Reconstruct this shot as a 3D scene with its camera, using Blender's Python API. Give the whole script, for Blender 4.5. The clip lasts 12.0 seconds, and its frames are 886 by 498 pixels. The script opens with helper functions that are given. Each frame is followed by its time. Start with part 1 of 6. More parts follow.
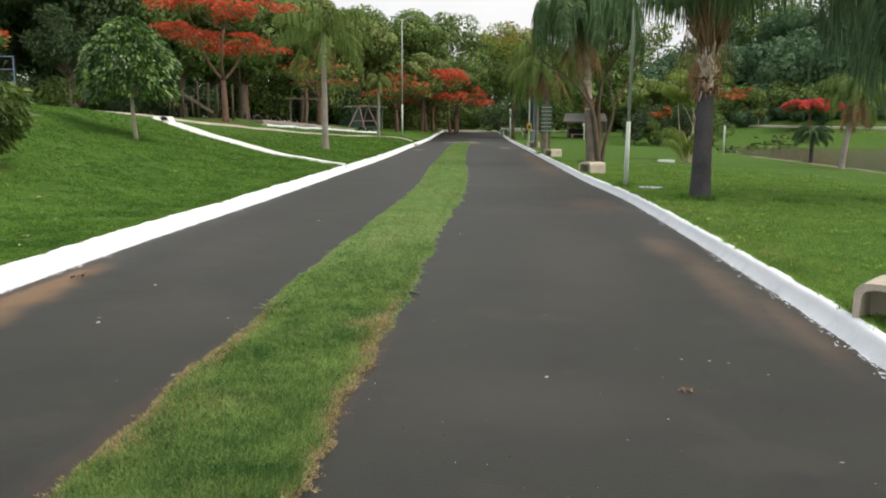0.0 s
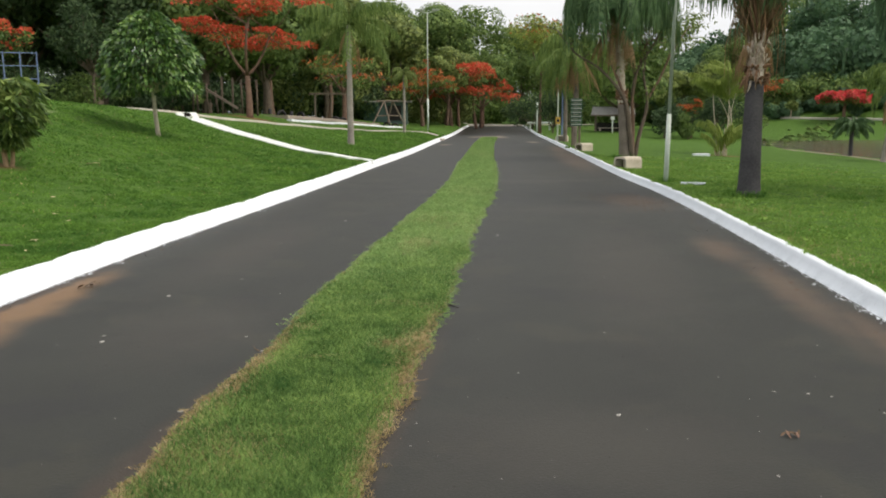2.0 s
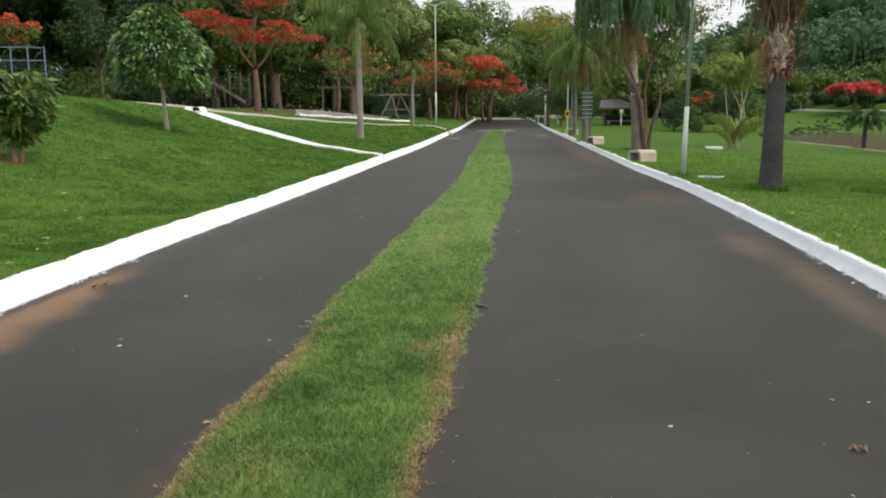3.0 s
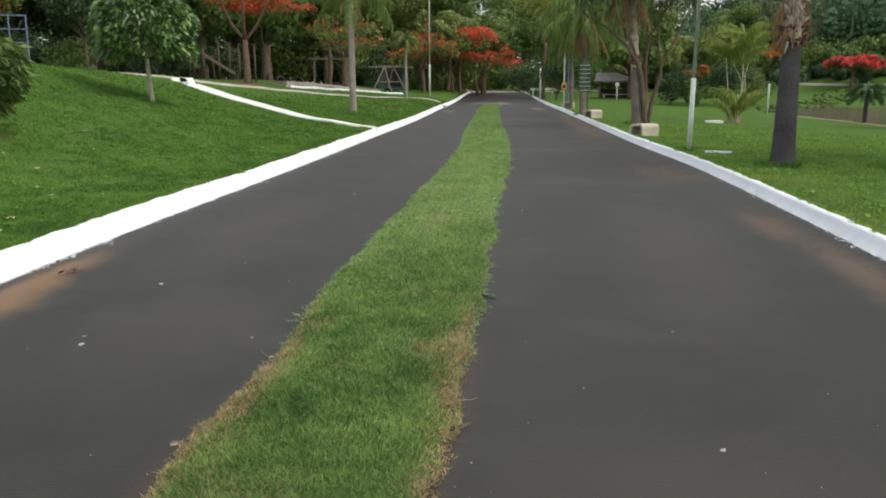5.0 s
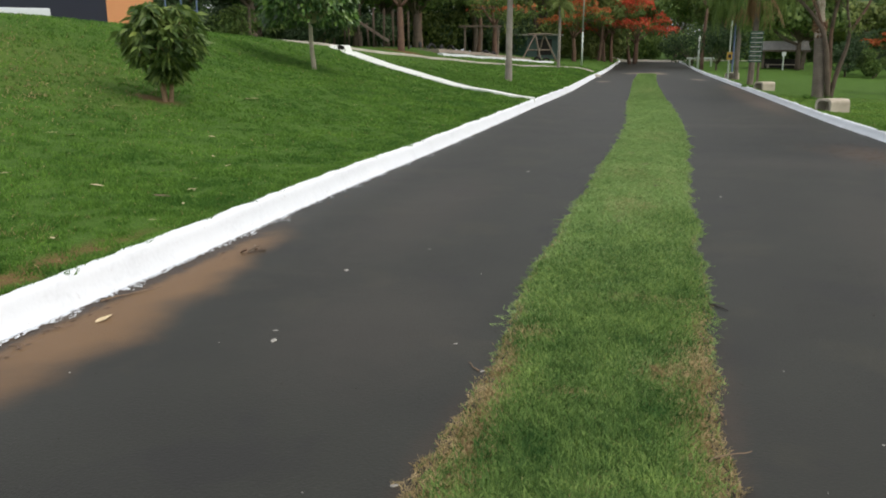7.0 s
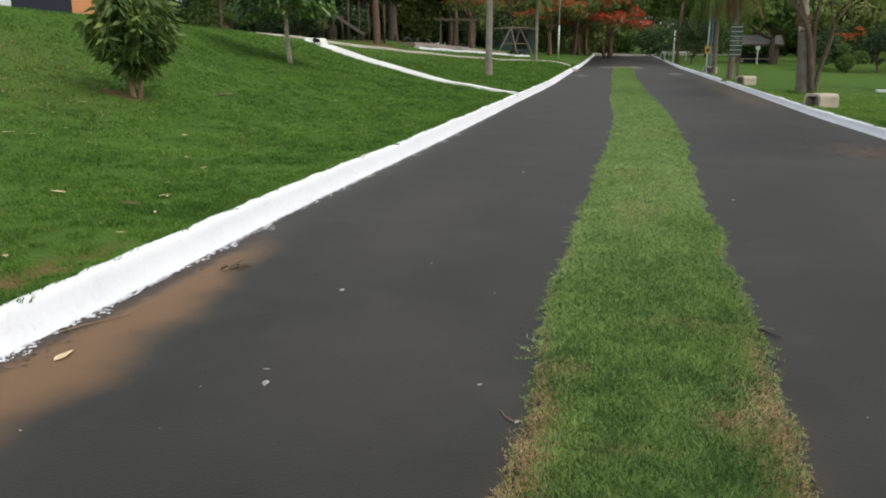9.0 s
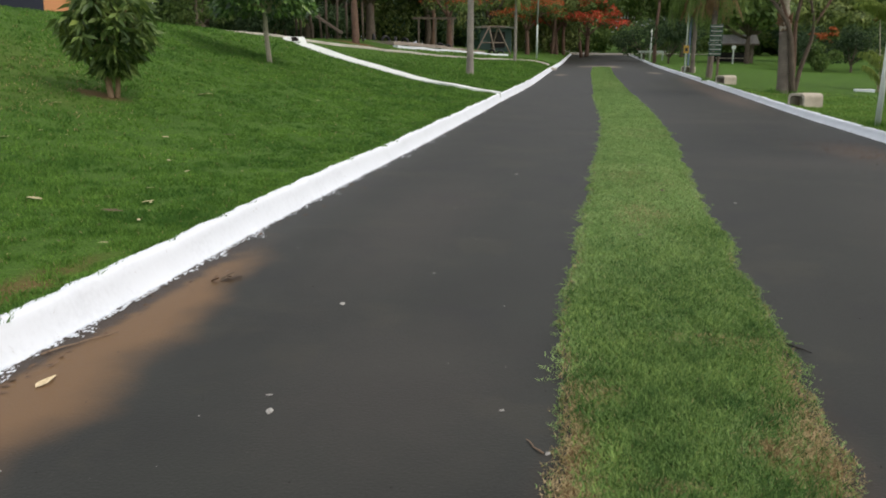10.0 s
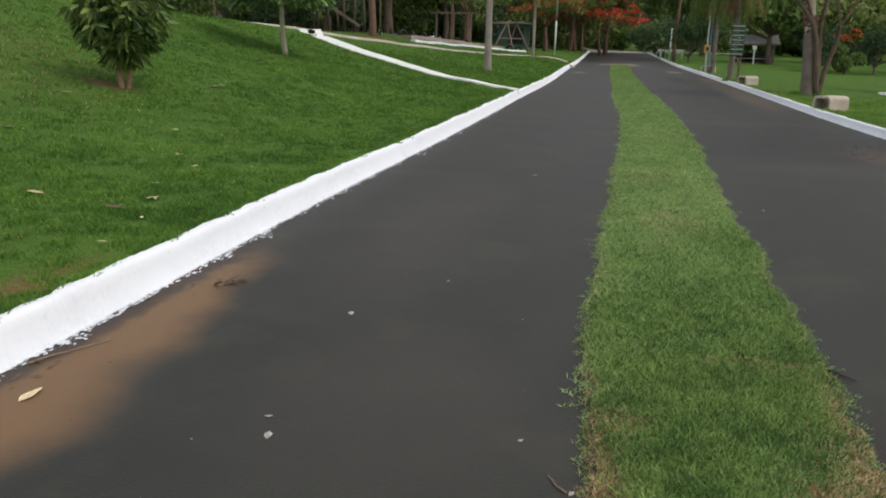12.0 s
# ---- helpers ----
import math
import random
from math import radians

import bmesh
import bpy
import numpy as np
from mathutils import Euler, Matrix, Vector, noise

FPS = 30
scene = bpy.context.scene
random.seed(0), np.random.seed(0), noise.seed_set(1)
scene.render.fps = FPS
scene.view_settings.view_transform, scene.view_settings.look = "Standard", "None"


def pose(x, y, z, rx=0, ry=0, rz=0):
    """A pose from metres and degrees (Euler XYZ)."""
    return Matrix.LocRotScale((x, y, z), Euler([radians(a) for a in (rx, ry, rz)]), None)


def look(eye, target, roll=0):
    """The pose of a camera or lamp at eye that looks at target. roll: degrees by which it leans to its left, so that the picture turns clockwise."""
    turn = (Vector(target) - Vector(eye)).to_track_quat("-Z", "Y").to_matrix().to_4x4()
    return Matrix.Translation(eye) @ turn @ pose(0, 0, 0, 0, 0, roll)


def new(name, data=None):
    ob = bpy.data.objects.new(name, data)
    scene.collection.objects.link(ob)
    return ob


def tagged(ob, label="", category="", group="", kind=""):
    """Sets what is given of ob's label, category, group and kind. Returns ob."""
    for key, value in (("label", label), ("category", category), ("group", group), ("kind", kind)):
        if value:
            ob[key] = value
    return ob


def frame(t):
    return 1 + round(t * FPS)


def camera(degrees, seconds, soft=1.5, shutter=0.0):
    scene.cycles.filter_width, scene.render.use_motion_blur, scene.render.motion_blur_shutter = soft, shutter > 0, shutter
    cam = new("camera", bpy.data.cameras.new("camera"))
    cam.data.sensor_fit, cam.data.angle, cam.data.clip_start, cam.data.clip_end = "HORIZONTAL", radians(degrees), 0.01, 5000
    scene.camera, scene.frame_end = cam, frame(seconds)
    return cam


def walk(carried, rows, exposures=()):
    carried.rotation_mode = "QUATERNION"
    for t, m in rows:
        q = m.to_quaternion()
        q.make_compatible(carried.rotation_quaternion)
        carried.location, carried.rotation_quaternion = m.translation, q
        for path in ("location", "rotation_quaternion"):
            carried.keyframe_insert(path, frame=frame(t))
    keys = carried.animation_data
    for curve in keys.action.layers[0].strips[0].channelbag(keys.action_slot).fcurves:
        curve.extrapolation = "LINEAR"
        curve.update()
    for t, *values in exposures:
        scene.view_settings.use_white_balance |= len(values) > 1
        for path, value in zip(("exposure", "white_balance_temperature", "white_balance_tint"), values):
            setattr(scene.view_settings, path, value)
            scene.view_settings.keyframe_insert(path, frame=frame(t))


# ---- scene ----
cam = camera(57.0, 12.0, soft=1.9)
PATH = [
    (0, (0.014, -0.007, 1.513), (0.097, 1.967, 1.207), 0.2),
    (0.5, (-0.057, 0.183, 1.51), (-0.006, 2.159, 1.201), 0.2),
    (1, (-0.112, 0.365, 1.501), (-0.071, 2.34, 1.187), -0.0),
    (1.5, (-0.107, 0.564, 1.501), (-0.072, 2.538, 1.182), -0.3),
    (2, (-0.097, 0.751, 1.5), (-0.074, 2.725, 1.181), -0.2),
    (2.5, (-0.171, 0.902, 1.493), (-0.157, 2.875, 1.168), -0.1),
    (3, (-0.259, 0.997, 1.498), (-0.251, 2.969, 1.164), -0.4),
    (5, (-0.334, 1.637, 1.461), (-0.308, 3.597, 1.064), -0.2),
    (5.5, (-0.502, 1.828, 1.478), (-0.476, 3.78, 1.043), -0.4),
    (5.8, (-0.570, 1.912, 1.485), (-0.613, 3.860, 1.034), -0.6),
    (6, (-0.602, 1.957, 1.483), (-0.71, 3.902, 1.03), -0.8),
    (6.3, (-0.658, 2.085, 1.485), (-0.846, 4.022, 1.024), -0.7),
    (6.5, (-0.698, 2.146, 1.49), (-0.963, 4.073, 1.025), -0.4),
    (7, (-0.836, 2.27, 1.483), (-1.14, 4.19, 1.013), 0.1),
    (9, (-1.145, 2.865, 1.472), (-1.384, 4.791, 0.988), 0.2),
    (9.5, (-1.245, 3.033, 1.466), (-1.452, 4.962, 0.98), 0.3),
    (10, (-1.352, 3.126, 1.471), (-1.534, 5.057, 0.985), 0.3),
    (10.5, (-1.386, 3.206, 1.47), (-1.553, 5.138, 0.981), 0.5),
    (11, (-1.375, 3.326, 1.474), (-1.54, 5.258, 0.985), 0.8),
    (11.5, (-1.371, 3.392, 1.463), (-1.564, 5.32, 0.97), 1.1),
    (12, (-1.397, 3.412, 1.472), (-1.61, 5.337, 0.974), 1.3),
]
walk(cam, [(t, look(eye, target, roll)) for t, eye, target, roll in PATH],
     [(0, 0.65, 7550, 11), (3, 0.65, 7450, 11), (6.5, 0.46, 7150, 11), (7.1, 0.40, 7250, 11), (9, 0.36, 7200, 12), (12, 0.24, 7150, 13)])

# ---- light ----
SUN_HEIGHT, SUN_TURN = radians(55), radians(108)
world = bpy.data.worlds.new("sky")
scene.world = world
world.use_nodes = True
wt = world.node_tree
wt.nodes.clear()
w_out = wt.nodes.new("ShaderNodeOutputWorld")
w_bg = wt.nodes.new("ShaderNodeBackground")
w_sky = wt.nodes.new("ShaderNodeTexSky")
w_sky.sky_type, w_sky.sun_disc, w_sky.sun_elevation, w_sky.sun_rotation = "NISHITA", False, SUN_HEIGHT, SUN_TURN
w_sky.dust_density = 4.0
w_soft = wt.nodes.new("ShaderNodeHueSaturation")  # an even layer of cloud takes most of the blue away
w_soft.inputs["Saturation"].default_value = 0.16
w_mix = wt.nodes.new("ShaderNodeMix")
w_mix.data_type = "RGBA"
w_mix.inputs["Factor"].default_value = 0.6
w_cloud = wt.nodes.new("ShaderNodeTexNoise")
w_cloud.inputs["Scale"].default_value = 3.0
w_cloud.inputs["Detail"].default_value = 6.0
w_ramp = wt.nodes.new("ShaderNodeValToRGB")
w_ramp.color_ramp.elements[0].position, w_ramp.color_ramp.elements[0].color = 0.3, (4.9, 5.6, 6.8, 1)
w_ramp.color_ramp.elements[1].position, w_ramp.color_ramp.elements[1].color = 0.75, (7.2, 7.85, 8.9, 1)
w_at = wt.nodes.new("ShaderNodeTexCoord")
wt.links.new(w_at.outputs["Generated"], w_cloud.inputs["Vector"])
wt.links.new(w_cloud.outputs["Fac"], w_ramp.inputs["Fac"])
wt.links.new(w_sky.outputs["Color"], w_soft.inputs["Color"])
wt.links.new(w_soft.outputs["Color"], w_mix.inputs["A"])
wt.links.new(w_ramp.outputs["Color"], w_mix.inputs["B"])
wt.links.new(w_mix.outputs["Result"], w_bg.inputs["Color"])
wt.links.new(w_bg.outputs["Background"], w_out.inputs["Surface"])
w_bg.inputs["Strength"].default_value = 0.121
sun = new("sun", bpy.data.lights.new("sun", "SUN"))
sun.data.energy, sun.data.angle, sun.data.color = 1.0, radians(28), (1.0, 0.96, 0.9)
sun.matrix_basis = look((0, 0, 40), (40 * math.sin(SUN_TURN) * -0.7, 40 * math.cos(SUN_TURN) * -0.7, 0))


# ---- materials ----
def shader(name, base, second=None, scale=6.0, fine=60.0, rough=0.85, bump=0.3, metal=0.0, random_tint=0.0, island=0.0, contrast=(0.35, 0.65), spec=0.4, through_light=0.0, dist=0.01, rings=0.0, grain=0.45):
    """A material with two colours mixed by coarse and fine noise, some relief, and a tint that differs from piece to piece."""
    m = bpy.data.materials.new(name)
    m.use_nodes = True
    n, l = m.node_tree.nodes, m.node_tree.links
    p = n["Principled BSDF"]
    p.inputs["Roughness"].default_value, p.inputs["Metallic"].default_value = rough, metal
    p.inputs["Specular IOR Level"].default_value = spec
    second = second or tuple(c * 0.75 for c in base)
    at = n.new("ShaderNodeTexCoord").outputs["Object"]
    big, small = n.new("ShaderNodeTexNoise"), n.new("ShaderNodeTexNoise")
    big.inputs["Scale"].default_value, big.inputs["Detail"].default_value = scale, 6.0
    small.inputs["Scale"].default_value, small.inputs["Detail"].default_value = fine, 4.0
    l.new(at, big.inputs["Vector"])
    l.new(at, small.inputs["Vector"])
    both = n.new("ShaderNodeMix")
    both.inputs["Factor"].default_value = grain
    l.new(big.outputs["Fac"], both.inputs["A"])
    l.new(small.outputs["Fac"], both.inputs["B"])
    ramp = n.new("ShaderNodeValToRGB")
    ramp.color_ramp.elements[0].position, ramp.color_ramp.elements[0].color = contrast[0], (*second, 1)
    ramp.color_ramp.elements[1].position, ramp.color_ramp.elements[1].color = contrast[1], (*base, 1)
    l.new(both.outputs["Result"], ramp.inputs["Fac"])
    colour = ramp.outputs["Color"]
    if rings:
        wave = n.new("ShaderNodeTexWave")
        wave.bands_direction = "Z"
        wave.inputs["Scale"].default_value, wave.inputs["Distortion"].default_value, wave.inputs["Detail"].default_value = 5.5, 1.2, 3.0
        l.new(at, wave.inputs["Vector"])
        dark = n.new("ShaderNodeMix")
        dark.data_type = "RGBA"
        dark.blend_type = "MULTIPLY"
        dark.inputs["Factor"].default_value = rings
        l.new(colour, dark.inputs["A"])
        l.new(wave.outputs["Color"], dark.inputs["B"])
        colour = dark.outputs["Result"]
    if random_tint or island:
        info = n.new("ShaderNodeNewGeometry").outputs["Random Per Island"] if island else n.new("ShaderNodeObjectInfo").outputs["Random"]
        amount = island or random_tint
        span = n.new("ShaderNodeMapRange")
        span.inputs["To Min"].default_value, span.inputs["To Max"].default_value = 1 - amount, 1 + amount
        l.new(info, span.inputs["Value"])
        hsv = n.new("ShaderNodeHueSaturation")
        l.new(span.outputs["Result"], hsv.inputs["Value"])
        hue = n.new("ShaderNodeMapRange")
        hue.inputs["To Min"].default_value, hue.inputs["To Max"].default_value = 0.5 + amount * 0.045, 0.5 - amount * 0.045
        l.new(info, hue.inputs["Value"])
        l.new(hue.outputs["Result"], hsv.inputs["Hue"])
        l.new(colour, hsv.inputs["Color"])
        colour = hsv.outputs["Color"]
    l.new(colour, p.inputs["Base Color"])
    if bump:
        b = n.new("ShaderNodeBump")
        b.inputs["Strength"].default_value, b.inputs["Distance"].default_value = bump, dist
        l.new(small.outputs["Fac"], b.inputs["Height"])
        l.new(b.outputs["Normal"], p.inputs["Normal"])
    if through_light:
        tr = n.new("ShaderNodeBsdfTranslucent")
        l.new(colour, tr.inputs["Color"])
        add = n.new("ShaderNodeMixShader")
        add.inputs["Fac"].default_value = through_light
        l.new(p.outputs["BSDF"], add.inputs[1])
        l.new(tr.outputs["BSDF"], add.inputs[2])
        l.new(add.outputs["Shader"], n["Material Output"].inputs["Surface"])
    return m


def stained_or_paled(m, spots, colour, soft=0.35, amount=0.9, wobble=2.2):
    """Mixes spots of earth stain or paler tint into a material: spots are (x, y, half length across, half length along,
    turn in degrees).
    """
    n, l = m.node_tree.nodes, m.node_tree.links
    p = n["Principled BSDF"]
    old = p.inputs["Base Color"].links[0].from_socket
    at = n.new("ShaderNodeTexCoord").outputs["Object"]
    noise_node = n.new("ShaderNodeTexNoise")
    noise_node.inputs["Scale"].default_value, noise_node.inputs["Detail"].default_value = wobble, 8.0
    l.new(at, noise_node.inputs["Vector"])
    total = None
    for x, y, a, b, turn in spots:
        mp = n.new("ShaderNodeMapping")
        mp.vector_type = "TEXTURE"
        mp.inputs["Location"].default_value = (x, y, 0)
        mp.inputs["Rotation"].default_value = (0, 0, radians(turn))
        mp.inputs["Scale"].default_value = (a, b, 1000)
        l.new(at, mp.inputs["Vector"])
        d = n.new("ShaderNodeVectorMath")
        d.operation = "LENGTH"
        l.new(mp.outputs["Vector"], d.inputs[0])
        e = n.new("ShaderNodeMath")
        e.operation = "MULTIPLY_ADD"
        e.inputs[1].default_value, e.inputs[2].default_value = 1.3, -0.65
        l.new(noise_node.outputs["Fac"], e.inputs[0])
        s = n.new("ShaderNodeMath")
        l.new(d.outputs["Value"], s.inputs[0])
        l.new(e.outputs["Value"], s.inputs[1])
        r = n.new("ShaderNodeMapRange")
        r.interpolation_type = "SMOOTHSTEP"
        r.inputs["From Min"].default_value, r.inputs["From Max"].default_value = 1.0 + soft, 1.0 - soft
        r.inputs["To Max"].default_value = amount
        l.new(s.outputs["Value"], r.inputs["Value"])
        if total is None:
            total = r.outputs["Result"]
        else:
            mx = n.new("ShaderNodeMath")
            mx.operation = "MAXIMUM"
            l.new(total, mx.inputs[0])
            l.new(r.outputs["Result"], mx.inputs[1])
            total = mx.outputs["Value"]
    mix = n.new("ShaderNodeMix")
    mix.data_type = "RGBA"
    mix.inputs["B"].default_value = (*colour, 1)
    l.new(total, mix.inputs["Factor"])
    l.new(old, mix.inputs["A"])
    l.new(mix.outputs["Result"], p.inputs["Base Color"])
    return m


def flecked(m, colour, scale, at_least, amount):
    """Adds small irregular flecks of another colour to a material."""
    n, l = m.node_tree.nodes, m.node_tree.links
    p = n["Principled BSDF"]
    old = p.inputs["Base Color"].links[0].from_socket
    nz = n.new("ShaderNodeTexNoise")
    nz.inputs["Scale"].default_value, nz.inputs["Detail"].default_value, nz.inputs["Roughness"].default_value = scale, 5.0, 0.6
    l.new(n.new("ShaderNodeTexCoord").outputs["Object"], nz.inputs["Vector"])
    r = n.new("ShaderNodeMapRange")
    r.inputs["From Min"].default_value, r.inputs["From Max"].default_value, r.inputs["To Max"].default_value = at_least, at_least + 0.06, amount
    l.new(nz.outputs["Fac"], r.inputs["Value"])
    mix = n.new("ShaderNodeMix")
    mix.data_type = "RGBA"
    mix.inputs["B"].default_value = (*colour, 1)
    l.new(r.outputs["Result"], mix.inputs["Factor"])
    l.new(old, mix.inputs["A"])
    l.new(mix.outputs["Result"], p.inputs["Base Color"])
    return m


EARTH = (0.190, 0.106, 0.047)
asphalt = shader("asphalt", (0.0229, 0.0248, 0.0194), (0.0126, 0.0134, 0.0107), 1.3, 75, 0.62, 0.7, contrast=(0.36, 0.64), spec=0.41, dist=0.004, grain=0.5)
flecked(asphalt, (0.058, 0.055, 0.047), 38, 0.63, 0.45)
flecked(asphalt, (0.040, 0.038, 0.026), 0.9, 0.56, 0.35)
flecked(asphalt, (0.0105, 0.0105, 0.0110), 0.75, 0.57, 0.55)
stained_or_paled(asphalt, [(-3.38, 7.3, 0.26, 1.3, -2), (-3.46, 6.3, 0.34, 1.1, -2), (-3.78, 4.9, 0.26, 1.4, -6)], EARTH, soft=0.6, amount=0.8, wobble=2.2)
stained_or_paled(asphalt, [(-3.57, 7.4, 0.10, 1.7, -6), (-3.78, 5.2, 0.06, 1.2, -6)], (0.026, 0.021, 0.018), soft=0.5, amount=0.85, wobble=7.0)
stained_or_paled(asphalt, [(3.17, 9.9, 0.20, 0.75, -8), (3.02, 7.7, 0.16, 1.5, -8), (2.95, 6.0, 0.12, 0.9, -8), (3.5, 15.4, 0.42, 0.9, -5), (4.85, 30.0, 0.4, 5.0, -5), (5.7, 39.0, 0.3, 3.0, -5)],
        (0.155, 0.098, 0.064), soft=0.95, amount=0.42, wobble=4.0)
stained_or_paled(asphalt, [(4.0, 63.5, 0.8, 1.6, -5), (4.9, 63.0, 0.5, 2.5, 0), (3.0, 62.5, 0.45, 0.9, 0), (5.9, 50.0, 0.35, 1.2, 0), (0.6, 46.0, 0.3, 0.8, -5)], (0.26, 0.21, 0.15), soft=0.6, amount=0.7, wobble=2.0)
stained_or_paled(asphalt, [(-1.40, 4.2, 0.09, 1.5, -7), (-0.33, 4.6, 0.09, 1.5, -9)], (0.13, 0.066, 0.040), soft=0.7, amount=0.16, wobble=6.0)
stained_or_paled(asphalt, [(-1.9, 6.5, 0.5, 0.8, 0), (0.6, 4.3, 0.8, 0.5, 0), (-2.2, 10.0, 0.4, 2.0, -5), (1.9, 9.0, 0.5, 2.5, -10), (2.6, 14.0, 1.4, 0.5, 0), (2.4, 20, 1.6, 0.4, 4)],
        (0.058, 0.050, 0.042), soft=0.7, amount=0.3, wobble=5.0)
lawn = shader("lawn", (0.088, 0.172, 0.032), (0.040, 0.092, 0.017), 1.6, 38, 0.95, 1.0, contrast=(0.38, 0.62), spec=0.1, dist=0.03, grain=0.7)
stained_or_paled(lawn, [(-7.3, 14.38, 0.36, 0.24, 10), (12.35, 35.9, 1.1, 0.7, 0), (-8.9, 40.4, 1.4, 0.9, 0), (-4.1, 6.3, 0.16, 1.3, -6), (-3.2, 30.6, 0.5, 0.3, 0)], (0.19, 0.095, 0.055), soft=0.6, amount=0.75)
stained_or_paled(lawn, [(-9.6, 14.8, 1.4, 1.6, 0), (-8.6, 12.9, 1.0, 0.7, 20), (-7.6, 13.6, 0.7, 0.5, 0), (4.2, 10.5, 0.4, 2.0, -8)], (0.15, 0.16, 0.05), soft=0.9, amount=0.25, wobble=3.0)
turf = shader("turf", (0.075, 0.120, 0.034), (0.070, 0.072, 0.028), 2.2, 60, 0.95, 0.8, contrast=(0.3, 0.6), spec=0.1, dist=0.02)
# far turf tinted paler: the lighter look at a grazing view, put into colour
stained_or_paled(turf, [(2.0, 34.0, 4.0, 24.0, -3)], (0.27, 0.365, 0.16), soft=0.5, amount=0.8)
stained_or_paled(turf, [(-1.17, 5.5, 0.10, 0.95, 0), (-0.20, 5.8, 0.09, 0.9, -8), (-0.40, 5.9, 0.1, 0.12, 0)], (0.20, 0.105, 0.060), soft=0.7, amount=0.85, wobble=6.0)
blade_lawn = shader("lawn_blade", (0.145, 0.288, 0.053), (0.064, 0.160, 0.030), 1.1, 4.5, 0.7, 0, island=0.3, contrast=(0.38, 0.62), spec=0.15, through_light=0.25)
blade_lake = shader("lake_lawn_blade", (0.215, 0.36, 0.080), (0.125, 0.245, 0.052), 1.1, 4.5, 0.75, 0, island=0.2, contrast=(0.38, 0.62), spec=0.15, through_light=0.25)
blade_strip = shader("strip_blade", (0.222, 0.352, 0.106), (0.066, 0.156, 0.043), 1.4, 7, 0.75, 0, island=0.55, spec=0.15, through_light=0.25)
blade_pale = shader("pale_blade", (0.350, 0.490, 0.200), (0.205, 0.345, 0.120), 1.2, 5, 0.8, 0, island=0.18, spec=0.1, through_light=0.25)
blade_dry = shader("dry_blade", (0.49, 0.40, 0.225), (0.29, 0.225, 0.11), 2.0, 8, 0.85, 0, island=0.4, spec=0.1, through_light=0.2)
whitewash = shader("whitewash", (0.765, 0.81, 0.865), (0.675, 0.715, 0.765), 1.6, 26, 0.85, 0.3, contrast=(0.25, 0.5), spec=0.3, dist=0.006)
flecked(whitewash, (0.34, 0.30, 0.28), 17, 0.685, 0.65)
old_whitewash = shader("old_whitewash", (0.73, 0.77, 0.74), (0.58, 0.62, 0.585), 1.6, 22, 0.85, 0.3, contrast=(0.25, 0.6), spec=0.3, dist=0.008)
concrete = shader("concrete", (0.60, 0.54, 0.45), (0.40, 0.35, 0.28), 5, 80, 0.9, 0.5, spec=0.3)
pale_path = shader("pale_path", (0.60, 0.57, 0.52), (0.42, 0.38, 0.33), 0.8, 30, 0.9, 0.3, spec=0.3)
sand = shader("sand", (0.32, 0.28, 0.23), (0.18, 0.155, 0.125), 0.5, 20, 0.95, 0.5, spec=0.2)
mud = shader("mud", (0.25, 0.205, 0.155), (0.13, 0.115, 0.075), 1.2, 20, 0.9, 0.5, spec=0.3)
bark = shader("bark", (0.20, 0.155, 0.12), (0.10, 0.08, 0.065), 4, 30, 0.95, 0.8, spec=0.2, dist=0.02)
bark_red = shader("reddish_bark", (0.24, 0.15, 0.11), (0.13, 0.085, 0.065), 4, 30, 0.95, 0.8, spec=0.2, dist=0.02)
bark_pale = shader("pale_bark", (0.60, 0.54, 0.42), (0.36, 0.31, 0.24), 3, 30, 0.95, 0.7, spec=0.2, dist=0.02)
bark_tan = shader("tan_bark", (0.42, 0.29, 0.18), (0.26, 0.17, 0.105), 4, 30, 0.95, 0.7, spec=0.2, dist=0.02)
palm_dark = shader("palm_trunk_dark", (0.095, 0.091, 0.095), (0.046, 0.044, 0.050), 2.2, 30, 0.95, 0.5, spec=0.2, dist=0.015)
fibre = shader("palm_fibre", (0.34, 0.20, 0.12), (0.17, 0.10, 0.065), 5, 25, 0.95, 0.7, spec=0.2, dist=0.02)
petiole = shader("palm_stalk", (0.24, 0.23, 0.10), (0.20, 0.12, 0.07), 1.2, 12, 0.7, 0.3, spec=0.3)
palm_pale = shader("palm_trunk_pale", (0.72, 0.65, 0.56), (0.34, 0.25, 0.18), 4, 25, 0.95, 0.8, spec=0.2, dist=0.02)
palm_grey = shader("palm_trunk_grey", (0.45, 0.41, 0.36), (0.25, 0.225, 0.20), 2.5, 30, 0.95, 0.7, spec=0.2, dist=0.02, rings=0.25)
palm_brown = shader("palm_trunk_brown", (0.30, 0.255, 0.215), (0.15, 0.125, 0.108), 2.5, 30, 0.95, 0.7, spec=0.2, dist=0.02, rings=0.2)


def foliage(name, base, second, light=0.25, island=0.45):
    return shader(name, base, second, 0.6, 3, 0.6, 0, island=island, spec=0.25, through_light=light)


leaf_mid = foliage("leaf_mid", (0.16, 0.245, 0.065), (0.085, 0.15, 0.042))
# base lowered so the colour carries the deep shade under the canopy behind the lawn
leaf_dark = foliage("leaf_dark", (0.066, 0.118, 0.046), (0.030, 0.062, 0.026))
leaf_bright = shader("leaf_bright", (0.125, 0.255, 0.052), (0.032, 0.095, 0.022), 0.6, 3, 0.36, 0, island=0.7, spec=0.6, through_light=0.15)
leaf_olive = foliage("leaf_olive", (0.215, 0.275, 0.080), (0.115, 0.165, 0.05))
